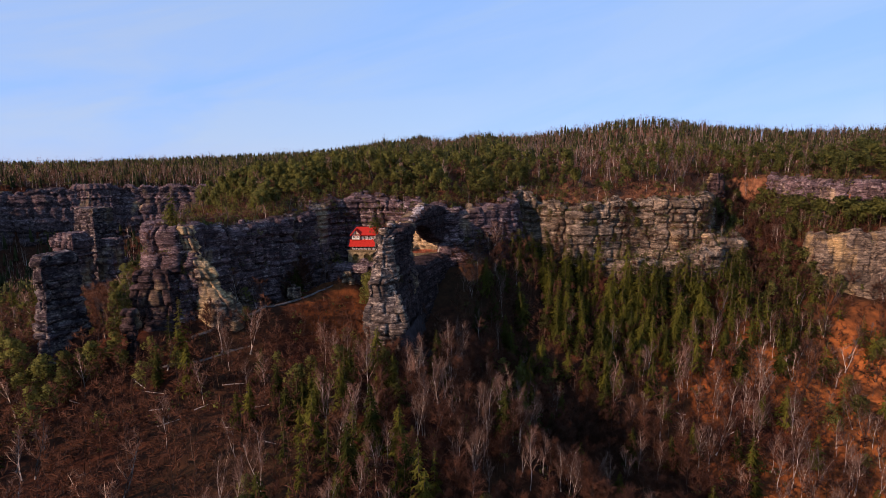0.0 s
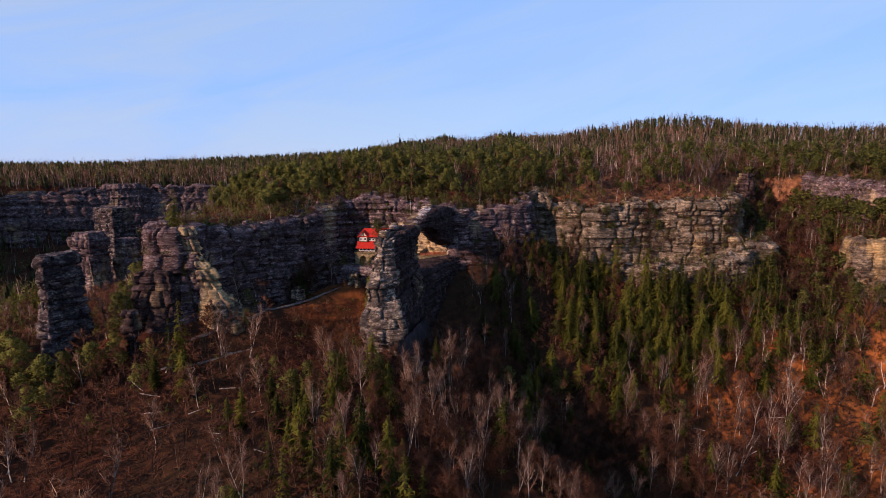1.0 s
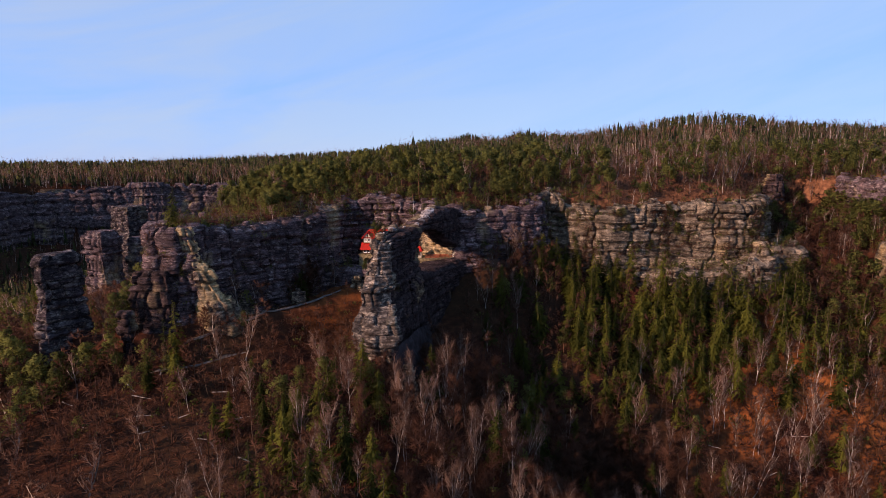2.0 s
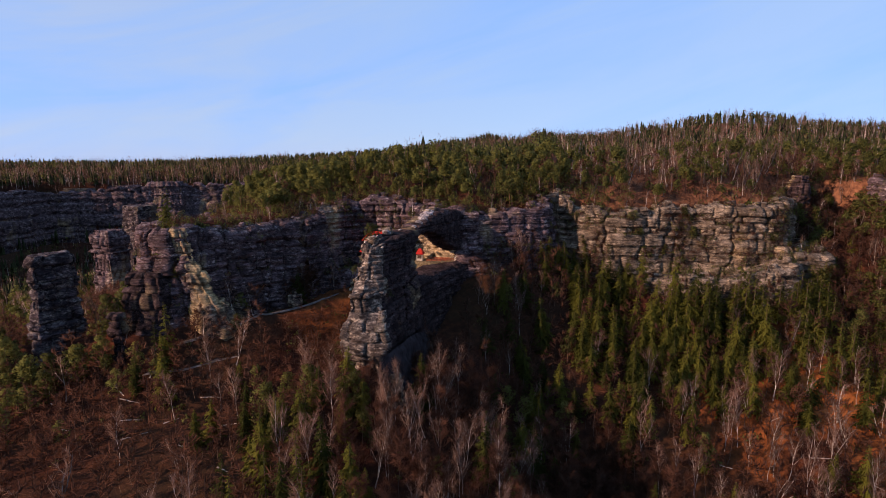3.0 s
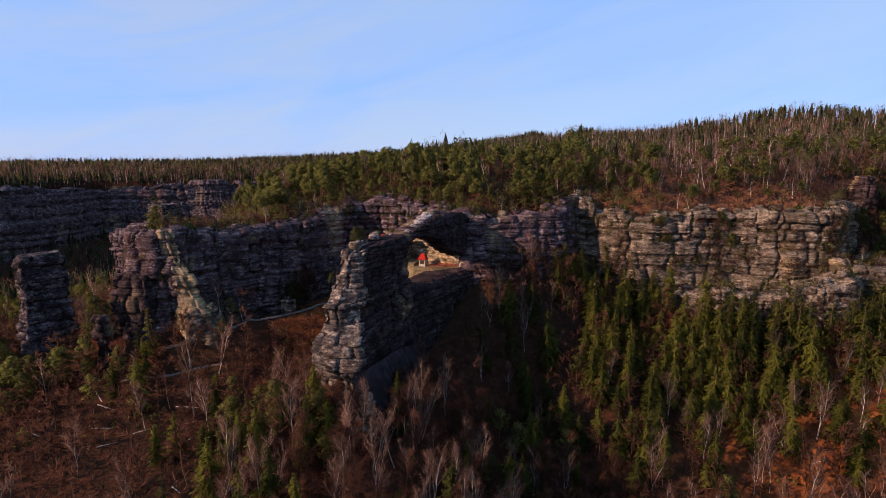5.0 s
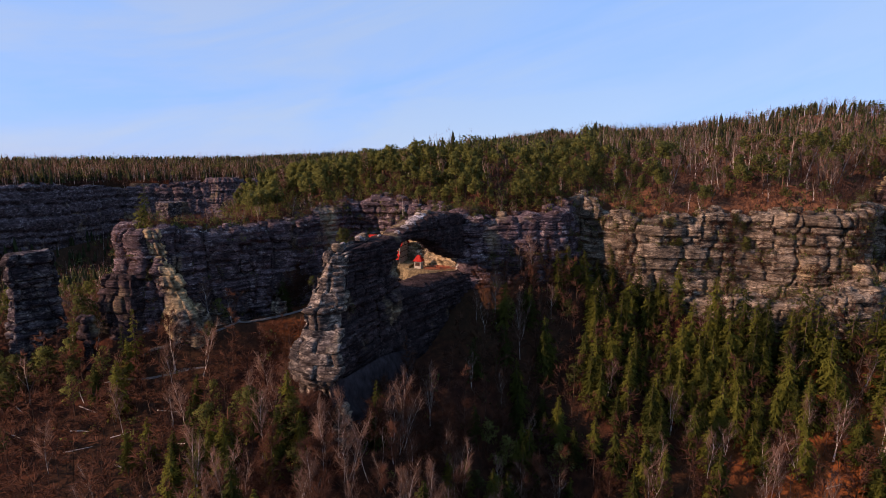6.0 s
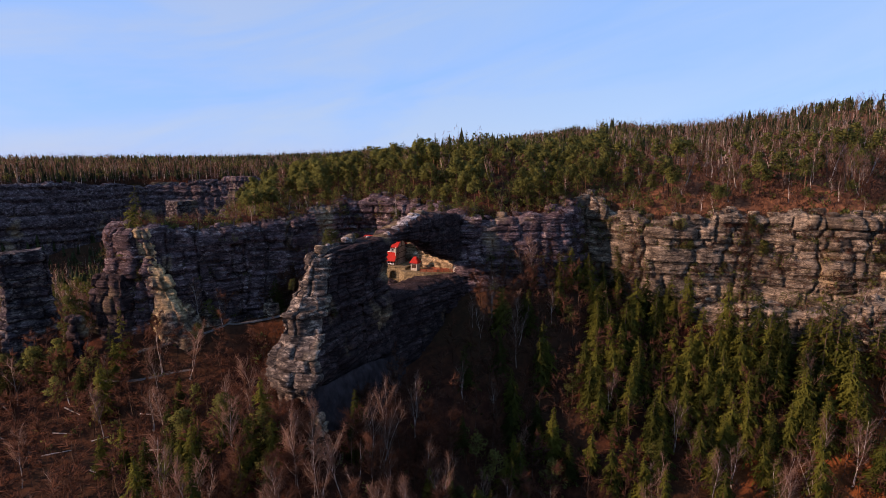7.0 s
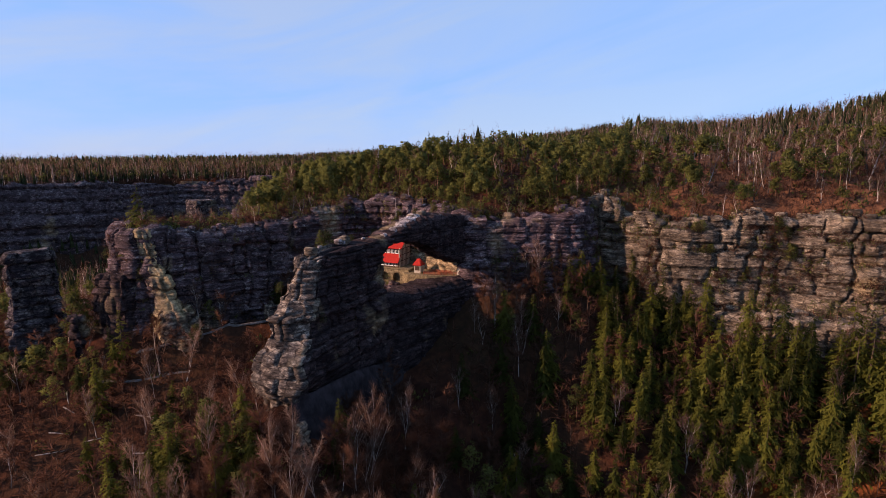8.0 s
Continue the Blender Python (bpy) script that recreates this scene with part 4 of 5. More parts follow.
def footpath(pts, width, label):
    q, s = resample(pts, 1.0)
    tang = np.gradient(q[:, :2], axis=0)
    tang /= np.linalg.norm(tang, axis=1)[:, None]
    nx, ny = -tang[:, 1], tang[:, 0]
    w = width * (0.8 + 0.5 * vnoise(s / 4, 0, 3))
    rows = []
    for side in (-1.2, -1, -0.33, 0.33, 1, 1.2):
        x, y = q[:, 0] + nx * w * side / 2, q[:, 1] + ny * w * side / 2
        z = land(q[:, 0], q[:, 1]) * 0.5 + land(x, y) * 0.5 + (0.08 if abs(side) <= 1 else -0.25)
        rows.append(np.stack([x, y, z], -1))
    g = np.stack(rows)
    ob = new("footpath", mesh_from("footpath", g.reshape(-1, 3), grid_faces(*g.shape[:2])[:, ::-1], PATH))
    tagged(ob, label, "path", kind="structure")


footpath([(-94, 182), (-83, 190), (-71, 202), (-54, 222), (-49, 229)], 0.85, "pale sandy footpath along the foot of a cliff")
footpath([(-100, 172), (-86, 178), (-72, 188)], 0.9, "narrow sandy footpath through leaf litter")


# ---- trees ----
def tube(path, radii, sides=5):
    """A tapering limb along a path: verts and triangles."""
    path = np.array(path, float)
    v, f = [], []
    for i, (p, r) in enumerate(zip(path, radii)):
        t = path[min(i + 1, len(path) - 1)] - path[max(i - 1, 0)]
        t = t / (np.linalg.norm(t) + 1e-9)
        a = np.cross(t, (0.3, 1.0, 0.2))
        a /= np.linalg.norm(a) + 1e-9
        b = np.cross(t, a)
        for k in range(sides):
            w = 2 * math.pi * k / sides
            v.append(p + r * (math.cos(w) * a + math.sin(w) * b))
    for i in range(len(path) - 1):
        for k in range(sides):
            a, b = i * sides + k, i * sides + (k + 1) % sides
            f += [(a, b, b + sides), (a, b + sides, a + sides)]
    return np.array(v), np.array(f)


def puff(v, f, centre, up=0.35):
    """Turns loose tufts outward from the middle of their clump, so that the clump takes the light as one soft body."""
    tri = v.reshape(-1, 3, 3)
    out = tri.mean(1) - centre
    out = out / (np.linalg.norm(out, axis=1)[:, None] + 1e-9) + (0, 0, up)
    geo = np.cross(tri[:, 1] - tri[:, 0], tri[:, 2] - tri[:, 0])
    turn = (geo * out).sum(1) < 0
    tri[turn] = tri[turn][:, [0, 2, 1]]
    out /= np.linalg.norm(out, axis=1)[:, None]
    return tri.reshape(-1, 3), f, np.repeat(out, 3, 0)


def rounded(v, f, rng, up=0.45, rough=0.35):
    """Turns the sprays of an upright crown outward from its axis, so that it has one lit and one shaded flank."""
    tri = v.reshape(-1, 3, 3)
    mid = tri.mean(1)
    out = mid * (1, 1, 0)
    out = out / (np.linalg.norm(out, axis=1)[:, None] + 1e-9) + (0, 0, up) + rng.normal(size=mid.shape) * rough
    out /= np.linalg.norm(out, axis=1)[:, None]
    geo = np.cross(tri[:, 1] - tri[:, 0], tri[:, 2] - tri[:, 0])
    turn = (geo * out).sum(1) < 0
    tri[turn] = tri[turn][:, [0, 2, 1]]
    return tri.reshape(-1, 3), f, np.repeat(out, 3, 0)


def join_normals(pieces):
    v, f = join([p[:2] for p in pieces])
    return v, f, np.concatenate([p[2] for p in pieces])


def join(pieces):
    vs, fs, n = [], [], 0
    for v, f in pieces:
        vs.append(v), fs.append(f + n)
        n += len(v)
    return np.concatenate(vs), np.concatenate(fs)


def slivers(root, way, length, width, rng):
    """Thin triangles from roots along ways."""
    side = np.cross(way, rng.normal(size=way.shape))
    side /= np.linalg.norm(side, axis=1)[:, None] + 1e-9
    a, b, c = root - side * width, root + side * width, root + way * length
    v = np.stack([a, b, c], 1).reshape(-1, 3)
    return v, np.arange(len(v)).reshape(-1, 3)


def spruce_shape(seed, tiers, arms, h=17.0, spread=2.7):
    """Whorls of drooping boughs; each bough is a spine with hanging side sprays."""
    rng = np.random.RandomState(seed)
    trunk = tube([(0, 0, -1), (0, 0, h * 0.5), (0, 0, h * 0.98)], (0.2, 0.13, 0.02), 5)
    v = []
    lopsided = rng.uniform(0, 6.28)
    for k in range(tiers):
        t = (k + 0.3) / tiers
        z = h * (0.08 + 0.91 * t ** 0.95)
        r = spread * (1 - t) ** 0.72 * (0.72 + 0.5 * rng.rand()) + 0.14
        for a in range(max(4, int(arms * (1 - 0.5 * t)))):
            if rng.rand() < 0.14:
                continue
            w = 6.283 * rng.rand()
            rr = r * rng.uniform(0.55, 1.2) * (1 + 0.14 * math.cos(w - lopsided))
            c, s = math.cos(w), math.sin(w)
            drop = rr * rng.uniform(0.15, 0.5) - 0.25 * t
            zz = z + rng.uniform(-0.5, 0.5) * h / tiers
            pts = [(0.1 * rr, -0.10 * rr - 0.05, 0.1), (0.1 * rr, 0.10 * rr + 0.05, 0.1), (rr, 0.0, -drop + 0.12)]
            for along in (0.25, 0.45, 0.65, 0.82):
                side = rng.choice((-1, 1))
                reach = rng.uniform(0.16, 0.34) * (1.15 - along)
                pts += [(along * rr, 0.0, 0.05 - drop * along), ((along + 0.2) * rr, 0.0, 0.05 - drop * (along + 0.2)),
                        ((along + 0.22) * rr, side * reach * rr * 1.6, -drop * (along + 0.3) - rng.uniform(0.1, 0.5))]
            v += [(c * p - s * q, s * p + c * q, zz + u) for p, q, u in pts]
    v = np.array(v)
    return trunk, rounded(v, np.arange(len(v)).reshape(-1, 3), rng)


def pine_shape(seed, clumps, tufts, h=13.0, leaf=0.55, low=0.42):
    rng = np.random.RandomState(seed)
    bend = rng.normal(size=2) * 0.5
    top = np.array([bend[0], bend[1], h * 0.9])
    pieces = [tube([(0, 0, -1), (bend[0] * 0.2, bend[1] * 0.2, h * 0.45), top], (0.21, 0.15, 0.04), 5)]
    leaves = []
    for k in range(clumps):
        t = (k + rng.rand()) / clumps
        zc = h * (low + (0.98 - low) * t)
        w, rad = rng.uniform(0, 6.28), (0.5 + 2.3 * math.sin(math.pi * (0.25 + 0.75 * t))) * rng.uniform(0.3, 1.0)
        c = np.array([bend[0] * zc / h + math.cos(w) * rad, bend[1] * zc / h + math.sin(w) * rad, zc])
        root = np.array([bend[0] * 0.7 * zc / h, bend[1] * 0.7 * zc / h, zc - 0.8])
        pieces.append(tube([root, c], (0.06, 0.02), 3))
        size = rng.uniform(1.5, 2.4) * (1.15 - 0.4 * t)
        p = rng.normal(size=(tufts, 3))
        p /= np.linalg.norm(p, axis=1)[:, None]
        p *= rng.uniform(0.5, 1.0, (tufts, 1)) ** 0.4
        p = p * (size, size, size * 0.55) + c
        way = (p - c) * (1, 1, 1.2) + rng.normal(size=p.shape) * 0.5 + (0, 0, 0.25)
        way /= np.linalg.norm(way, axis=1)[:, None]
        leaves.append(puff(*slivers(p - way * leaf * 0.4, way, leaf * rng.uniform(0.7, 1.4, (tufts, 1)), leaf * 0.29, rng), c - (0, 0, 0.3)))
    return join(pieces), join_normals(leaves)


def bare_shape(seed, limbs, twigs, h=15.0, spread=0.30, thick=0.13, stems=1, twig=0.045):
    rng = np.random.RandomState(seed)
    pieces, roots, ways = [], [], []
    for st in range(stems):
        lean = rng.normal(size=2) * (0.07 if stems == 1 else 0.15)
        ax = [np.array([lean[0] * z + 0.25 * math.sin(z * 0.5 + st), lean[1] * z + 0.25 * math.cos(z * 0.43 + 2 * st) - 0.25, z]) for z in np.linspace(-1, h * (1 if st == 0 else 0.85), 5)]
        pieces.append(tube(ax, np.linspace(thick, thick * 0.18, 5), 4))
        ax = np.array(ax)
        for k in range(limbs // stems):
            t = 0.32 + 0.62 * (k + rng.rand()) / (limbs // stems)
            i = t * 4
            j = min(int(i), 3)
            p = ax[j] + (ax[j + 1] - ax[j]) * (i - j)
            w, ln = rng.uniform(0, 6.28), h * (1 - t * 0.72) * rng.uniform(0.28, 0.5)
            out = np.array([math.cos(w) * spread * 2, math.sin(w) * spread * 2, 1.0])
            out /= np.linalg.norm(out)
            q = p + out * ln * 0.5 + rng.normal(size=3) * 0.15
            e = q + (out + (0, 0, 0.35)) * ln * 0.45
            pieces.append(tube([p, q, e], (thick * 0.38 * (1.15 - t), thick * 0.22, 0.012), 3))
            m = twigs // limbs
            u = rng.uniform(0.15, 1.0, (m, 1))
            base = np.where(u < 0.5, p + (q - p) * u * 2, q + (e - q) * (u * 2 - 1))
            d = out * 0.8 + rng.normal(size=(m, 3)) * 0.55 + (0, 0, 0.25)
            d /= np.linalg.norm(d, axis=1)[:, None]
            roots.append(base), ways.append(d)
    roots, ways = np.concatenate(roots), np.concatenate(ways)
    crown = slivers(roots, ways, rng.uniform(0.9, 2.5, (len(roots), 1)), twig, rng)
    return join(pieces), rounded(*crown, rng, 0.25, 0.5)


def far_shape(kind, seed):
    """A tree for the distance, of few faces."""
    rng = np.random.RandomState(seed)
    if kind == "spruce":
        v, f = [], []
        for z0, z1, r in ((1.5, 7, 2.1), (4.5, 10.5, 1.8), (7.5, 13.5, 1.35)):
            n = len(v)
            v += [(r * rng.uniform(0.6, 1.3) * math.cos(a), r * rng.uniform(0.6, 1.3) * math.sin(a), z0 + rng.uniform(-0.8, 0.8)) for a in np.linspace(0, 5.03, 5)] + [(0, 0, z1)]
            f += [(n + i, n + (i + 1) % 5, n + 5) for i in range(5)]
        v = np.array(v)[np.array(f)].reshape(-1, 3)
        return tube([(0, 0, -1), (0, 0, 3)], (0.2, 0.15), 3), rounded(v, np.arange(len(v)).reshape(-1, 3), rng)
    high = 13 if kind in ("pine", "beech") else 15
    trunk = tube([(0, 0, -1), (rng.normal() * 0.4, rng.normal() * 0.4, high * 0.85)], (0.17, 0.06), 3)
    n = 24 if kind == "pine" else 16
    p = rng.normal(size=(n, 3)) * ((1.2, 1.2, 1.7) if kind == "pine" else (1.1, 1.1, 2.4)) + (0, 0, high * 0.66)
    way = rng.normal(size=(n, 3)) + ((0, 0, 0.3) if kind == "pine" else (0, 0, 2.2))
    way /= np.linalg.norm(way, axis=1)[:, None]
    if kind == "pine":
        return trunk, puff(*slivers(p, way, 1.7, 0.65, rng), np.array([0, 0, high * 0.6]))
    return trunk, rounded(*slivers(p, way, 3.2, 0.13, rng), rng, 0.2, 0.5)


def bush_shape(seed, tufts, leaf, wide):
    rng = np.random.RandomState(seed)
    p = rng.normal(size=(tufts, 3)) * (0.6, 0.6, 0.3) + (0, 0, 0.45)
    way = rng.normal(size=(tufts, 3)) * 0.7 + p * 0.5 + (0, 0, 0.7)
    way /= np.linalg.norm(way, axis=1)[:, None]
    return tube([(0, 0, -0.4), (0, 0, 0.8)], (0.05, 0.02), 3), puff(*slivers(p, way, leaf * rng.uniform(0.7, 1.4, (tufts, 1)), wide, rng), np.array([0, 0, -0.2]))


def as_thing(name, shape, bark, leaf, label, category):
    """A tree with its trunk and crown as parts, kept as the pattern of its copies."""
    root = new(name)
    for kind, piece, mat in (("trunk", shape[0], bark), ("crown", shape[1], leaf)):
        soft = piece[2] if len(piece) > 2 else None
        ob = new(kind, mesh_from(kind, piece[0], piece[1], mat, kind == "crown" and soft is None, soft))
        ob.parent = root
    return tagged(root, label, category)


def scatter(shapes, spots, name, mats, label, rng, sizes=(0.7, 1.25)):
    """Many trees of one wood, joined: one mesh with the trunks' and the crowns' materials."""
    if not len(spots):
        return
    vs, fs, ms, ns, n = [], [], [], [], 0
    soft = len(shapes[0][1]) > 2
    pick = rng.randint(0, len(shapes), len(spots))
    for i, shape in enumerate(shapes):
        at = spots[pick == i]
        if not len(at):
            continue
        v, f = join([p[:2] for p in shape])
        split = len(shape[0][1])
        a, k = rng.uniform(0, 6.28, len(at)), rng.uniform(*sizes, len(at)) * (at[:, 3] if at.shape[1] > 3 else 1)
        c, s = (np.cos(a) * k)[:, None], (np.sin(a) * k)[:, None]
        wide = rng.uniform(0.9, 1.15, len(at))[:, None]
        x = (v[:, 0] * c - v[:, 1] * s) * wide + at[:, :1]
        y = (v[:, 0] * s + v[:, 1] * c) * wide + at[:, 1:2]
        z = v[:, 2] * k[:, None] + at[:, 2:3]
        vs.append(np.stack([x, y, z], -1).reshape(-1, 3))
        fs.append((f[None] + (np.arange(len(at)) * len(v))[:, None, None] + n).reshape(-1, 3))
        ms.append(np.tile((np.arange(len(f)) >= split).astype(np.int32), len(at)))
        n += len(at) * len(v)
        if soft:
            nv = np.concatenate([shape[0][0] * (1, 1, 0) + (0, 0, 1e-3), shape[1][2]])
            nv = nv / (np.linalg.norm(nv, axis=1)[:, None] + 1e-9)
            c, s = np.cos(a)[:, None], np.sin(a)[:, None]
            ns.append(np.stack([nv[:, 0] * c - nv[:, 1] * s, nv[:, 0] * s + nv[:, 1] * c, np.broadcast_to(nv[:, 2], (len(at), len(nv)))], -1).reshape(-1, 3))
    me = mesh_from(name, np.concatenate(vs), np.concatenate(fs), mats[0], not soft, np.concatenate(ns) if soft else None)
    me.materials.append(mats[1])
    me.polygons.foreach_set("material_index", np.concatenate(ms))
    tagged(new(name, me), label, "trees", kind="stuff")


def jitter(x0, x1, y0, y1, cell, rng):
    x, y = np.meshgrid(np.arange(x0, x1, cell), np.arange(y0, y1, cell))
    x, y = x + rng.uniform(0, cell, x.shape), y + rng.uniform(0, cell, y.shape)
    return x.ravel(), y.ravel()


KINDS = ("spruce", "pine", "birch", "beech")


def blob(x, y, cx, cy, rx, ry):
    return np.exp(-((x - cx) / rx) ** 2 - ((y - cy) / ry) ** 2)


def mix_valley(x, y):
    """How likely each kind stands at a place under the cliffs."""
    spruce = 1.2 * blob(x, y, 95, 250, 70, 28) + 0.24 * blob(x, y, 42, 212, 24, 26) + 0.17 * blob(x, y, 120, 200, 50, 45) + 0.5 * blob(x, y, -12, 132, 12, 14) + 0.7 * blob(x, y, -35, 150, 20, 12) + 0.35 * blob(x, y, -40, 115, 20, 12) + 0.03
    pine = 0.8 * blob(x, y, -130, 164, 26, 14) + 0.25 * blob(x, y, -35, 153, 20, 10) + 0.3 * blob(x, y, 200, 200, 40, 40) + 0.03
    birch = 0.10 + 1.5 * blob(x, y, 4, 152, 26, 17) + 0.04 * blob(x, y, -110, 125, 50, 30) + 0.4 * blob(x, y, 24, 238, 20, 16) + 0.55 * blob(x, y, 150, 195, 50, 40)
    beech = 0.55 + 0.6 * blob(x, y, 130, 200, 45, 28) + 0.5 * blob(x, y, -70, 140, 60, 40) + 0.5 * blob(x, y, 24, 238, 20, 16) + 0.2 * blob(x, y, 60, 150, 60, 30)
    spruce = spruce * (1 - 0.8 * blob(x, y, 22, 242, 22, 18))
    birch, beech = birch * (1 - 0.85 * blob(x, y, 85, 248, 70, 30)), beech * (1 - 0.7 * blob(x, y, 85, 248, 70, 30))
    return np.stack([spruce, pine, birch, beech])


def mix_plateau(x, y, d):
    east = smooth(40, 95, x) * (1 - 0.6 * smooth(80, 190, d)) * (1 - 0.8 * smooth(170, 190, x))
    west = smooth(-10, 60, -x)
    spruce = 0.10 - 0.07 * east + 0.20 * smooth(50, 140, d) + 0.75 * west * smooth(28, 70, d)
    clump = smooth(0.45, 0.62, vnoise(x / 22, y / 22, 8.8))
    pine = 0.85 * (1 - 0.93 * east * (1 - 0.45 * clump))
    birch = 0.05 + 0.3 * blob(x, y, 182, 350, 26, 30) + 0.55 * east * (1 - 0.5 * clump) + 0.14 * smooth(50, 90, d) + 0.25 * (vnoise(x / 60, y / 60, 3.1) > 0.62)
    return np.stack([spruce, pine * (1 - 0.6 * blob(x, y, 182, 350, 22, 30)), birch, 0.07 + 0.6 * blob(x, y, 182, 350, 26, 30) + 0.28 * east * (1 - 0.6 * clump)])


def choose(weights, rng):
    c = np.cumsum(weights / weights.sum(0), 0)
    return (rng.rand(weights.shape[1])[None] > c).sum(0)


def on_rock(x, y):
    """Too near the arch, the house or the paths for a tree."""
    bad = (x > -31) & (x < -7) & (y > 162) & (y < 215)
    bad |= (x > -48) & (x < 6) & (y > 206) & (y < 262)
    bad |= polyline_distance(x, y, [(-97, 186), (-71, 201), (-57, 218), (-50, 236)]) < 3.5
    bad |= (x > 80) & (x < 148) & (y > 253) & (y < 275)
    for cx, cy, r in ((-133, 178, 11), (-197, 275, 10), (-216, 322, 14), (-104, 186, 11)):
        bad |= np.hypot(x - cx, y - cy) < r
    return bad


NOSE = [(-150, 262), (-128, 190), (-95, 186), (-79, 208), (-84, 236), (-104, 252)]


def woods():
    rng = np.random.RandomState(5)
    barks = dict(spruce=BARK, pine=PINE_BARK, birch=BIRCH_BARK, beech=BARK)
    leaves = dict(spruce=SPRUCE, pine=PINE, birch=TWIG, beech=BROWN_TWIG)
    joined = dict(spruce=SPRUCE_J, pine=PINE_J, birch=TWIG_J, beech=BROWN_TWIG_J)
    fine = dict(spruce=[spruce_shape(s, 24, 15, 14.5, 3.5) for s in (1, 2, 3, 31, 32)], pine=[pine_shape(s, 11, 64, leaf=0.62) for s in (4, 5, 6)],
                birch=[bare_shape(s, 16, 760, stems=1 + s % 2, thick=0.11, twig=0.026) for s in (7, 8, 9, 18)], beech=[bare_shape(s, 26, 1350, 12.5, 0.85, 0.085, twig=0.032) for s in (10, 11, 12, 13)])
    mid = dict(spruce=[spruce_shape(s, 15, 11, 14.0, 3.4) for s in (1, 2, 3, 33)], pine=[pine_shape(s, 9, 96, h=12.0, leaf=0.70, low=0.50) for s in (4, 5, 6, 7)],
               birch=[bare_shape(s, 8, 150, 13.0, thick=0.15, twig=0.065, stems=1 + s % 2) for s in (7, 8, 9, 17)], beech=[bare_shape(s, 7, 126, 12.0, 0.85, 0.065, twig=0.105) for s in (10, 11, 12)])
    # far spruces take the needles with haze and shade in their colour
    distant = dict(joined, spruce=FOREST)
    far = {k: [far_shape(k, i) for i in range(4)] for k in KINDS}
    thick = [pine_shape(s, 7, 52, h=12.5, leaf=0.95, low=0.52) for s in (24, 25, 26)]
    young = [pine_shape(s, 8, 28, h=8.0, leaf=0.56, low=0.15) for s in (14, 15, 16)]
    bushes = dict(green=[bush_shape(s, 20, 0.50, 0.20) for s in (1, 2, 3)], brown=[bush_shape(s, 26, 0.85, 0.055) for s in (4, 5, 6)])
    words = dict(spruce="dark green spruce on a leaf-covered slope", pine="slender pine with yellowish green tufts on a slope",
                 birch="leafless birch with a white trunk and reddish twigs", beech="leafless brown beech with a wide twiggy crown")
    # the slopes under the cliffs
    x, y = jitter(-190, 260, 74, 300, 4.4, rng)
    d = behind_brink(x, y)
    thin = np.where(x > 40, 0.76, 0.95) + 0.3 * blob(x, y, 105, 246, 65, 22) - 0.55 * blob(x, y, -58, 205, 22, 30) - 0.12 * blob(x, y, 185, 215, 18, 40) - 0.5 * blob(x, y, -85, 150, 18, 9) - 0.42 * blob(x, y, -75, 122, 48, 26) - 0.55 * blob(x, y, 4, 200, 16, 30)
    ok = (d < np.where(x > 162, -1.8, -3.4)) & ~on_rock(x, y) & (rng.rand(len(x)) < thin)
    x, y = x[ok], y[ok]
    z = land(x, y)
    kind = choose(mix_valley(x, y), rng)
    for k, name in enumerate(KINDS):
        sel = np.stack([x, y, z], -1)[kind == k]
        order = np.argsort(np.hypot(sel[:, 0] - 35, (sel[:, 1] - 150) * 1.1))
        near, rest = sel[order[:230]], sel[order[230:]]
        protos = [as_thing(name, s, barks[name], leaves[name], words[name], name + " tree") for s in fine[name]]
        for p in protos:
            p["group"] = name + " trees on the slope"
        for i, (a, b, c) in enumerate(near):
            size = rng.uniform(0.72, 1.25) * (0.85 if name == "pine" else 1.0) * (1 + 0.35 * math.exp(-((a - 112) / 50) ** 2 - ((b - 248) / 14) ** 2))
            m = Matrix.LocRotScale((a, b, c), Euler((rng.normal() * 0.03, rng.normal() * 0.03, rng.uniform(0, 6.28))), (size, size, size * rng.uniform(0.92, 1.12)))
            if i < len(protos):
                protos[i].matrix_basis = m
            else:
                made = copy_thing(protos[i % len(protos)], Matrix())
                made.matrix_basis = m
        rest = np.concatenate([rest, 1 + 0.35 * blob(rest[:, :1], rest[:, 1:2], 112, 248, 50, 14)], 1)
        scatter(mid[name], rest, name + "_wood_slope", (barks[name], joined[name]), words[name].replace(" tree", "") + ", many", rng)
    # the plateau behind the brink
    x, y = jitter(-180, 420, 190, 470, 5.5, rng)
    d = behind_brink(x, y)
    bare = (x > 206) & (d > 13) & (d < 20)
    ok = (d > 3.5) & (d < 165) & ~bare & ~inside(x, y, NOSE) & (rng.rand(len(x)) < 0.45 + 0.55 * vnoise(x / 14, y / 14, 5.5))
    x, y, d = x[ok], y[ok], d[ok]
    z = land(x, y)
    kind = choose(mix_plateau(x, y, d), rng)
    small = 0.5 + 0.5 * smooth(3, 14, d)
    for k, name in enumerate(KINDS):
        sel = np.stack([x, y, z, small], -1)[kind == k]
        deep = behind_brink(sel[:, 0], sel[:, 1]) > 85
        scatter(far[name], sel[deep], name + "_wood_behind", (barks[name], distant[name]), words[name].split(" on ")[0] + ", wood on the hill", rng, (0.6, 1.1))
        sel = sel[~deep]
        if name == "pine":
            back = behind_brink(sel[:, 0], sel[:, 1]) > 34
            scatter(thick, sel[back], "pine_wood_inner", (PINE_BARK, PINE_J), "green pines further back on the cliff top", rng, (0.6, 1.25))
            sel = sel[~back]
        scatter(mid[name], sel, name + "_wood_plateau", (barks[name], joined[name]), words[name].split(" on ")[0] + ", a wood along the cliff top", rng, (0.55, 1.25))
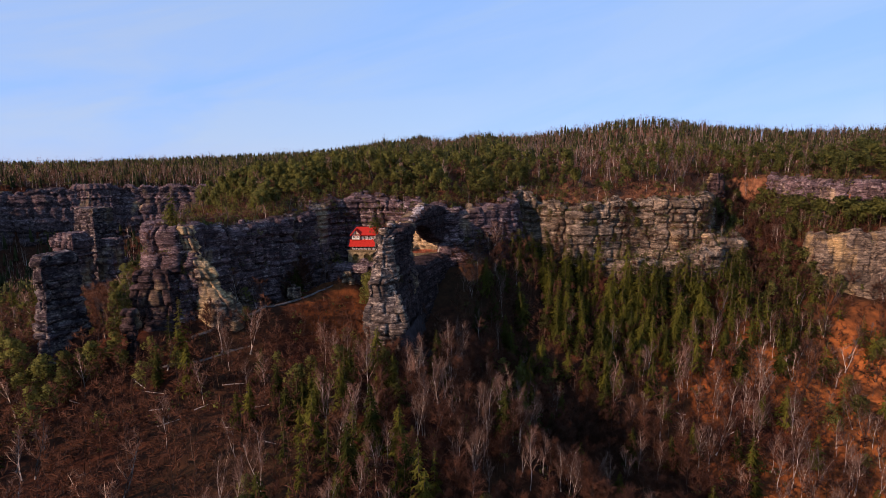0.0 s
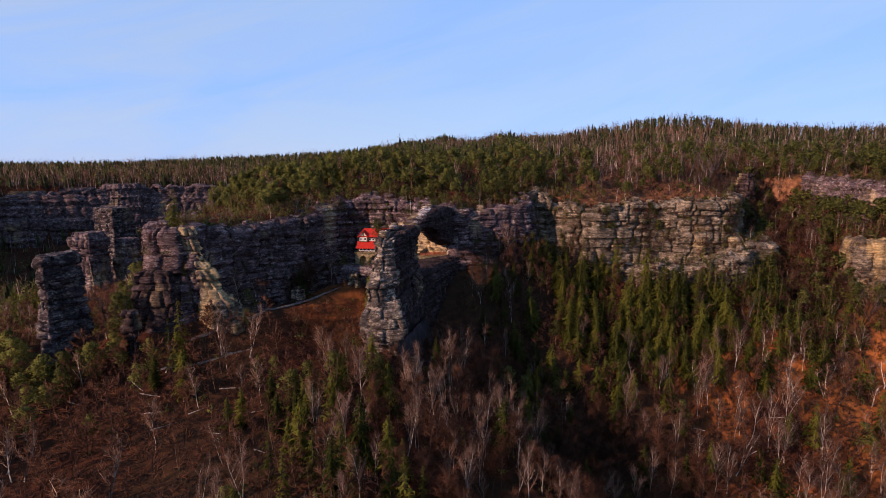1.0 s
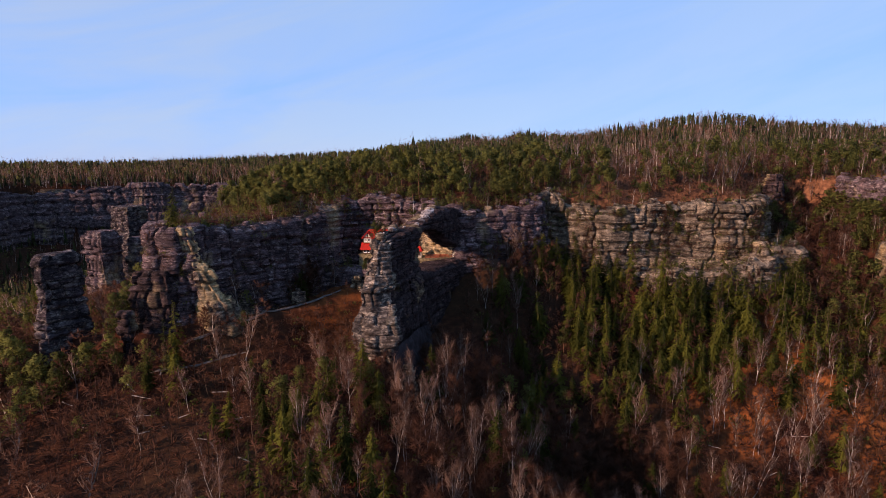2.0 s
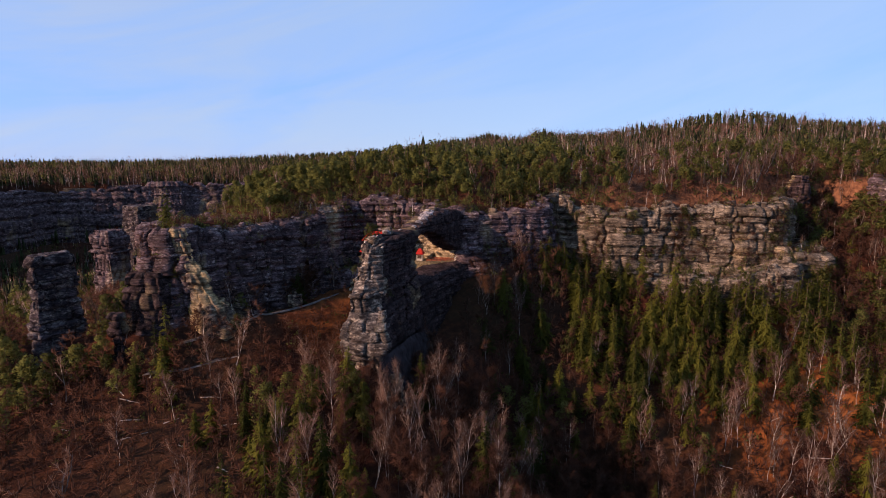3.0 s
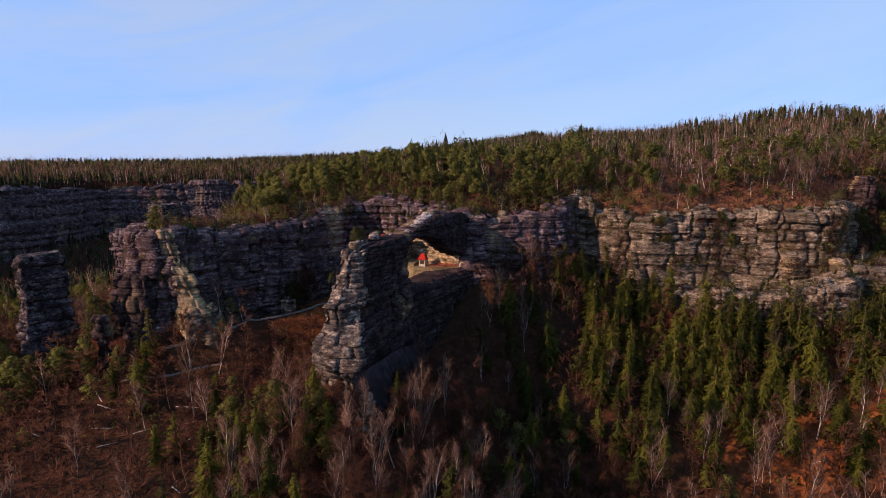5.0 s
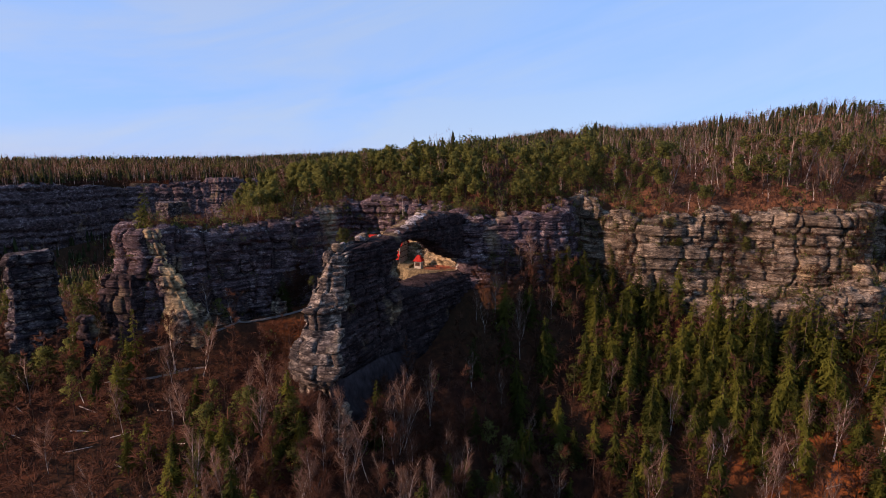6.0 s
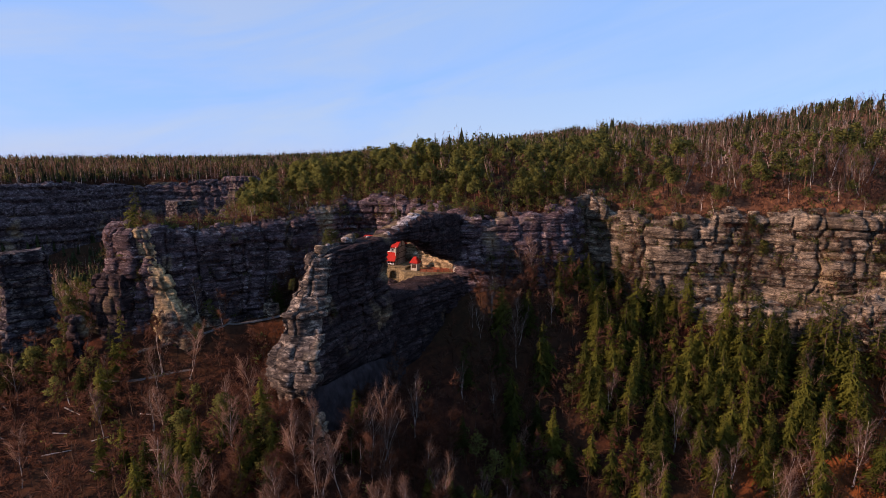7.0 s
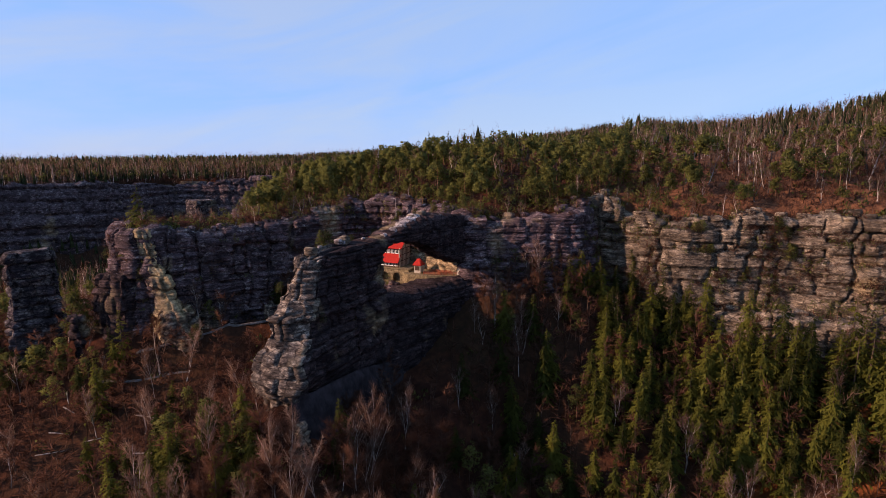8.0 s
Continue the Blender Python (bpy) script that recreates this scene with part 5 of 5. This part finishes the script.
    x, y = jitter(-165, 400, 186, 400, 4.0, rng)
    d = behind_brink(x, y)
    ok = (d > 2.8) & (d < 40) & ~((x > 206) & (d > 13) & (d < 20)) & (rng.rand(len(x)) < 0.55 - 0.016 * d - 0.42 * smooth(60, 90, x) * (x < 170)) & ~((x < 3) & (x > -30) & (d < 6)) & ~(inside(x, y, NOSE) & (rng.rand(len(x)) < 0.94))
    x, y = x[ok], y[ok]
    scatter(young, np.stack([x, y, land(x, y)], -1), "young_pine_thicket", (PINE_BARK, PINE_J), "young green pines crowding the cliff top", rng, (0.35, 1.05))
    # the gully and the shelf between the eastern walls
    x, y = jitter(156, 400, 215, 362, 3.2, rng)
    d = behind_brink(x, y)
    shelf = (x > 200) & (d > 2.0) & (d < 14)
    gully = (x < 207) & (y > 250) & (d < 24) & (d > -22) & ((y > 285) | (d < -0.6)) & ((d < 3) | (x > 172))
    keep = rng.rand(len(x))
    ok = shelf & (keep < 0.9)
    scatter(thick, np.stack([x[ok], y[ok], land(x[ok], y[ok])], -1), "pine_wood_shelf", (PINE_BARK, PINE_J), "pines crowding a shelf between two rock walls", rng, (0.7, 1.25))
    ok = gully & (keep < 0.46)
    scatter(mid["beech"], np.stack([x[ok], y[ok], land(x[ok], y[ok])], -1), "beech_wood_gully", (BARK, BROWN_TWIG_J), "leafless brown beeches filling a gully", rng, (0.75, 1.25))
    ok = gully & (keep > 0.46) & (keep < 0.62)
    scatter(mid["birch"], np.stack([x[ok], y[ok], land(x[ok], y[ok])], -1), "birch_wood_gully", (BIRCH_BARK, TWIG_J), "leafless pale birches climbing a gully", rng, (0.7, 1.1))
    ok = gully & (keep > 0.62) & (keep < 0.62 + 0.38 * smooth(0.42, 0.6, vnoise(x / 13, y / 13, 6.6)))
    scatter(thick, np.stack([x[ok], y[ok], land(x[ok], y[ok])], -1), "pine_wood_gully", (PINE_BARK, PINE_J), "green pines in a steep gully", rng, (0.6, 1.1))
    # low growth along the brink and on the open slopes
    for tint, mats, share in (("green", (PINE_BARK, PINE_J), 0.5), ("brown", (BARK, BROWN_TWIG_J), 0.5)):
        x, y = jitter(-165, 330, 186, 400, 2.6, rng)
        d = behind_brink(x, y)
        east = smooth(45, 85, x) * (x < 172)
        ok = (d > 2.0) & (d < 70) & (rng.rand(len(x)) < (share + 0.4 * east * (tint == "brown")) * (1 - 0.6 * smooth(15, 60, d)) * (1 - 0.75 * east * (tint == "green")))
        x2, y2 = jitter(-170, 240, 80, 290, 3.0, rng)
        ok2 = (behind_brink(x2, y2) < -3.2) & ~on_rock(x2, y2) & (rng.rand(len(x2)) < (0.05 if tint == "green" else 0.26 - 0.16 * blob(x2, y2, -75, 122, 48, 26)))
        x, y = np.concatenate([x[ok], x2[ok2]]), np.concatenate([y[ok], y2[ok2]])
        scatter(bushes[tint], np.stack([x, y, land(x, y)], -1), tint + "_undergrowth", mats, tint + " low undergrowth and heather among the trees", rng, (0.8, 2.2))
    x, y = jitter(-66, -27, 194, 235, 2.3, rng)
    keep = rng.rand(len(x)) + 0.8 * (polyline_distance(x, y, [(-97, 186), (-71, 201), (-57, 218), (-50, 236)]) < 2.5)
    z = land(x, y)
    spots = np.stack([x, y, z], -1)[behind_brink(x, y) < -4]
    keep = keep[behind_brink(x, y) < -4]
    scatter(bushes["brown"], spots[keep < 0.42], "slope_brush", (BARK, BROWN_TWIG_J), "brown brush on the slope below the house", rng, (0.8, 2.0))
    scatter(bushes["green"], spots[(keep > 0.42) & (keep < 0.48)], "slope_bilberry", (PINE_BARK, PINE_J), "green bilberry on the slope below the house", rng, (0.8, 1.6))
    scatter(mid["beech"], spots[(keep > 0.48) & (keep < 0.56)], "slope_beeches", (BARK, BROWN_TWIG_J), "small leafless beeches on the slope below the house", rng, (0.3, 0.6))
    # tufts and small pines on the ledges of the cliffs
    spots = np.concatenate([p[rng.rand(len(p)) < 0.42 * smooth(0.40, 0.62, vnoise(p[:, 0] / 9, p[:, 1] / 9, p[:, 2] / 9))] for p in LEDGES])
    spots = spots[(spots[:, 1] < 330) & (spots[:, 0] > -150) & ~((spots[:, 0] > -14) & (spots[:, 0] < 10) & (spots[:, 1] < 250))]
    cutoff = rng.rand(len(spots))
    scatter(bushes["brown"], spots[cutoff < 0.55], "ledge_heather", (BARK, BROWN_TWIG_J), "brown heather tufts on the rock ledges", rng, (0.6, 1.6))
    scatter(bushes["green"], spots[cutoff > 0.78], "ledge_bilberry", (PINE_BARK, PINE_J), "green bilberry tufts on the rock ledges", rng, (0.5, 1.4))
    scatter(young, spots[(cutoff > 0.55) & (cutoff < 0.62)], "ledge_pines", (PINE_BARK, PINE_J), "stunted pines rooted on rock ledges", rng, (0.3, 0.85))
    scatter(mid["beech"], spots[(cutoff > 0.64) & (cutoff < 0.70)], "ledge_beeches", (BARK, BROWN_TWIG_J), "small leafless beeches rooted on rock ledges", rng, (0.25, 0.6))
    # clefts of the eastern cliff, grown with brush
    face = FACES["cliff_east"].reshape(-1, 3)
    cleft = sum(blob(face[:, 0], face[:, 2], x, z, w, h) for x, z, w, h in ((62, 62, 2.0, 16), (99, 62, 2.4, 17), (97, 73, 3.5, 4), (111, 64, 3.5, 3.5), (127, 57, 4, 3.5), (84, 57, 3, 4), (140, 66, 3, 12)))
    keep = rng.rand(len(face)) / np.maximum(cleft, 1e-6)
    scatter(bushes["brown"], face[keep < 0.10], "cleft_brush", (BARK, BROWN_TWIG_J), "brown brush growing down the clefts of a cliff", rng, (0.8, 1.9))
    scatter(bushes["green"], face[(keep > 0.10) & (keep < 0.135)], "cleft_bilberry", (PINE_BARK, PINE_J), "green bilberry in the clefts of a cliff", rng, (0.7, 1.7))
    scatter(mid["beech"], face[(keep > 0.15) & (keep < 0.162)], "cleft_beeches", (BARK, BROWN_TWIG_J), "small leafless beeches in the clefts of a cliff", rng, (0.25, 0.5))
    brow = np.concatenate(BROWS)
    brow = brow[(brow[:, 0] > -160) & (brow[:, 0] < 330) & (brow[:, 1] < 345)]
    cutoff = rng.rand(len(brow)) / (0.35 + 1.3 * vnoise(brow[:, 0] / 7, brow[:, 1] / 7, 4.4))
    brow = brow - (0, 0, 0.3)
    scatter(young, brow[cutoff < 0.035], "brow_pines", (PINE_BARK, PINE_J), "young pines leaning over the cliff edge", rng, (0.25, 0.75))
    scatter(bushes["brown"], brow[(cutoff > 0.035) & (cutoff < 0.13)], "brow_heather", (BARK, BROWN_TWIG_J), "brown heather along the cliff edge", rng, (0.8, 2.0))
    scatter(bushes["green"], brow[(cutoff > 0.13) & (cutoff < 0.19)], "brow_bilberry", (PINE_BARK, PINE_J), "green bilberry along the cliff edge", rng, (0.7, 1.8))
    scatter(mid["birch"], brow[(cutoff > 0.19) & (cutoff < 0.20)], "brow_birches", (BIRCH_BARK, TWIG_J), "thin leafless birches on the cliff edge", rng, (0.35, 0.7))
    # woods behind the viewer
    x, y = jitter(-330, 360, -120, 74, 9.0, rng)
    kind = choose(mix_valley(x, y), rng)
    for k, name in enumerate(KINDS):
        sel = np.stack([x, y, land(x, y)], -1)[kind == k]
        scatter(far[name], sel, name + "_wood_foreground", (barks[name], joined[name]), words[name].split(" on ")[0] + ", wood on the valley floor", rng, (0.8, 1.2))
    # the bare woods along the rim of the far gorge
    x, y = jitter(-900, -190, 170, 760, 5.2, rng)
    d = behind_brink(x, y)
    ok = (d > -6) & (d < 110) & (x > 120 - 2.1 * y) & (rng.rand(len(x)) < 0.9 - 0.006 * d)
    x, y = x[ok], y[ok]
    z = plateau(x, y, np.maximum(d[ok], 0)) - 0.5
    pick = rng.rand(len(x))
    for name, lo, hi in (("birch", 0, 0.34), ("beech", 0.34, 0.74), ("pine", 0.74, 0.80), ("spruce", 0.80, 1)):
        ok = (pick >= lo) & (pick < hi)
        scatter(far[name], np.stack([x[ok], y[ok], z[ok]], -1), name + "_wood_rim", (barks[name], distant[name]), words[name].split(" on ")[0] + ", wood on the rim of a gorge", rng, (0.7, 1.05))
    # the distance
    x, y = jitter(-1500, 950, 150, 1100, 7.4, rng)
    d = behind_brink(x, y)
    close = (x > -180) & (x < 420) & (y > 200) & (y < 470) & (d < 165)
    ok = (np.abs(d) > 4) & ~close & ((d > 0) | (x < -190) | (x > 260)) & (x > 120 - 2.1 * y) & (x < 0.95 * y + 150) & (rng.rand(len(x)) < np.where(np.abs(d) < 350, 0.95, 0.6))
    x, y, d = x[ok], y[ok], d[ok]
    z = land(x, y)
    share = mix_plateau(x, y, np.abs(d) + 60)
    share[0] += 0.25
    share[1] *= 0.3
    share[2:] += 0.18
    share[2:] += 0.5 * smooth(100, 300, -x) * (1 - 0.9 * smooth(60, 150, np.abs(d)))
    share[:2] += 0.5 * smooth(0, 200, -x) * smooth(60, 150, np.abs(d))
    kind = choose(share, rng)
    for k, name in enumerate(KINDS):
        sel = np.stack([x, y, z], -1)[kind == k]
        close = np.hypot(sel[:, 0], sel[:, 1]) < 430
        scatter(thick if name == "pine" else mid[name], sel[close], name + "_wood_side", (barks[name], joined[name]), words[name].split(" on ")[0] + ", wood in the side valley", rng, (0.7, 1.15))
        sel = sel[~close]
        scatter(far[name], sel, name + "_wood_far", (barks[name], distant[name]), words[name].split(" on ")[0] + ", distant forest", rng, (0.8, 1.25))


woods()


PINE_LEDGES = [(105, 62.5, 0.65), (101, 75, 0.5), (77, 75, 0.45), (80, 68, 0.4), (55, 61, 0.5), (39, 58, 0.5), (93, 68, 0.4), (92, 58, 0.4), (127, 48, 0.5), (120, 70, 0.45), (137, 66, 0.5)]


def lone_trees():
    rng = np.random.RandomState(77)
    pine = [pine_shape(s, 12, 70, h=9.0, leaf=0.55, low=0.15) for s in (51, 52, 53)]
    tall = [pine_shape(s, 20, 84, h=13.0, low=0.2) for s in (54, 55)]
    protos = [as_thing("pine", s, PINE_BARK, PINE, "bushy green pine rooted on bare rock", "pine tree") for s in pine]
    talls = [as_thing("pine", s, PINE_BARK, PINE, "yellowish green pine at the foot of the cliffs", "pine tree") for s in tall]
    fir = as_thing("spruce", spruce_shape(61, 17, 10, 19.0, 3.2), BARK, SPRUCE, "broad dark spruce beside a footpath", "spruce tree")
    spots = [(-25.5, 198, 73.4, 0.7, 0), (-24.6, 199.5, 73.6, 0.6, 1), (-25.2, 196.4, 73.2, 0.55, 2), (-16, 224, 77.5, 0.4, 1), (-13, 233, 79, 0.5, 2), (-9, 238, 79.5, 0.6, 0), (-18, 230, 78.5, 0.45, 1), (-6, 243, 79.5, 0.6, 2), (-24.5, 178, 66, 0.35, 2),
             (-21, 206, 74.5, 0.35, 1), (-14.5, 182, 58, 0.3, 0)]
    ledges = np.concatenate(LEDGES)
    ledges = ledges[(ledges[:, 0] > 15) & (ledges[:, 0] < 170) & (ledges[:, 1] < 300)]
    for x, z, k in PINE_LEDGES:
        for _ in range(3):
            near = ledges[np.argmin(np.hypot(ledges[:, 0] - x - rng.normal() * 2.2, 1.3 * (ledges[:, 2] - z - rng.normal())))]
            spots.append((near[0], near[1], near[2] - 0.3, k * rng.uniform(0.7, 1.1), rng.randint(3)))
    used = set()
    for x, y, z, k, i in spots:
        m = Matrix.LocRotScale((x, y, z), Euler((0, 0, rng.uniform(0, 6.28))), (k, k, k))
        if i in used:
            copy_thing(protos[i], Matrix()).matrix_basis = m
        else:
            protos[i].matrix_basis = m
            used.add(i)
    stand = [(-141, 163), (-136, 160), (-130, 160), (-124, 163), (-118, 166), (-146, 158), (-121, 158), (-112, 172), (-150, 165), (-115, 180), (-118, 196), (-121, 203), (-117, 208), (-126, 199), (-140, 228), (-137, 214), (-143, 238), (-134, 224), (-146, 250), (-139, 244), (-131, 212), (-33, 160), (-17, 156), (-47, 158), (-33.5, 230), (-32.5, 225)]
    for n, (x, y) in enumerate(stand):
        k = rng.uniform(0.9, 1.35)
        m = Matrix.LocRotScale((x, y, land1(x, y)), Euler((0, 0, rng.uniform(0, 6.28))), (k, k, k))
        if n < 2:
            talls[n].matrix_basis = m
        else:
            copy_thing(talls[n % 2], Matrix()).matrix_basis = m
    beech = as_thing("beech", bare_shape(63, 26, 1350, 12.5, 0.85, 0.11, twig=0.032), BARK, BROWN_TWIG, "tall leafless brown beech against the dark cliff", "beech tree")
    for n, (x, y, k) in enumerate([(-64, 227, 1.45), (-61.5, 231.5, 1.5), (-66.5, 223, 1.2), (-88, 187, 0.9), (26, 244, 1.1), (21, 239, 1.0), (112, 246, 1.0)]):
        m = Matrix.LocRotScale((x, y, land1(x, y)), Euler((0, 0, rng.uniform(0, 6.28))), (k, k, k))
        if n == 0:
            beech.matrix_basis = m
        else:
            copy_thing(beech, Matrix()).matrix_basis = m
    birch = as_thing("birch", bare_shape(64, 14, 420, 13.0, 0.34, 0.15, twig=0.03), BIRCH_BARK, TWIG, "pale leafless birch at the foot of a dark cliff", "birch tree")
    for n, (x, y, k) in enumerate([(-79, 198.5, 1.15), (-74.5, 204, 1.0), (-82, 195, 0.8), (-110, 178, 0.9), (-120, 184, 1.0)]):
        m = Matrix.LocRotScale((x, y, land1(x, y)), Euler((0.04, 0.05, rng.uniform(0, 6.28))), (k, k, k))
        if n == 0:
            birch.matrix_basis = m
        else:
            copy_thing(birch, Matrix()).matrix_basis = m
    spruces = [(-94, 180, 1.0), (-97, 178, 0.75), (-30, 126, 0.9), (-24, 130, 1.0), (-36, 121, 0.8), (-6, 119, 1.05), (-2, 124, 0.8), (-42, 128, 0.8), (-19, 122, 0.9),
               (-45, 152, 0.7), (-40, 156, 0.85), (-36, 150, 0.6), (-31, 156, 0.8), (-27, 152, 0.7), (-22, 157, 0.6), (-42, 147, 0.55), (-38, 160, 0.6), (-29, 147, 0.75)]
    for n, (x, y, k) in enumerate(spruces):
        m = Matrix.LocRotScale((x, y, land1(x, y)), Euler((0, 0, rng.uniform(0, 6.28))), (k, k, k))
        if n == 0:
            fir.matrix_basis = m
        else:
            copy_thing(fir, Matrix()).matrix_basis = m


lone_trees()


def fallen_logs():
    """Dead trunks that lie on the slopes."""
    rng = np.random.RandomState(91)
    spots = [(-118, 158), (-108, 150), (-96, 163), (-90, 156), (-84, 150), (-78, 158), (-66, 148), (-58, 160), (-50, 140), (-72, 170), (-102, 166), (96, 196), (112, 188), (128, 202), (140, 194), (118, 214)]
    for x, y in spots:
        turn, ln = rng.uniform(-0.5, 0.7), rng.uniform(4, 9)
        pts = []
        for t in np.linspace(-0.5, 0.5, 5):
            a, b = x + math.cos(turn) * ln * t, y + math.sin(turn) * ln * t
            pts.append((a, b, land1(a, b) + 0.12))
        v, f = tube(pts, np.linspace(0.22, 0.10, 5), 6)
        tagged(new("fallen_log", mesh_from("fallen_log", v, f, BIRCH_BARK)), "pale dead trunk lying on leaf litter", "log", "fallen logs")


fallen_logs()


def snag():
    """A thin dead stem on the crest of the arch."""
    v, f = tube([(-16.8, 226, 78.5), (-16.7, 226, 83), (-16.9, 226.1, 87)], (0.14, 0.10, 0.04), 6)
    dead = new("dead_stem", mesh_from("dead_stem", v, f, BIRCH_BARK))
    tagged(dead, "thin pale dead stem on the crest of the arch", "tree")


snag()
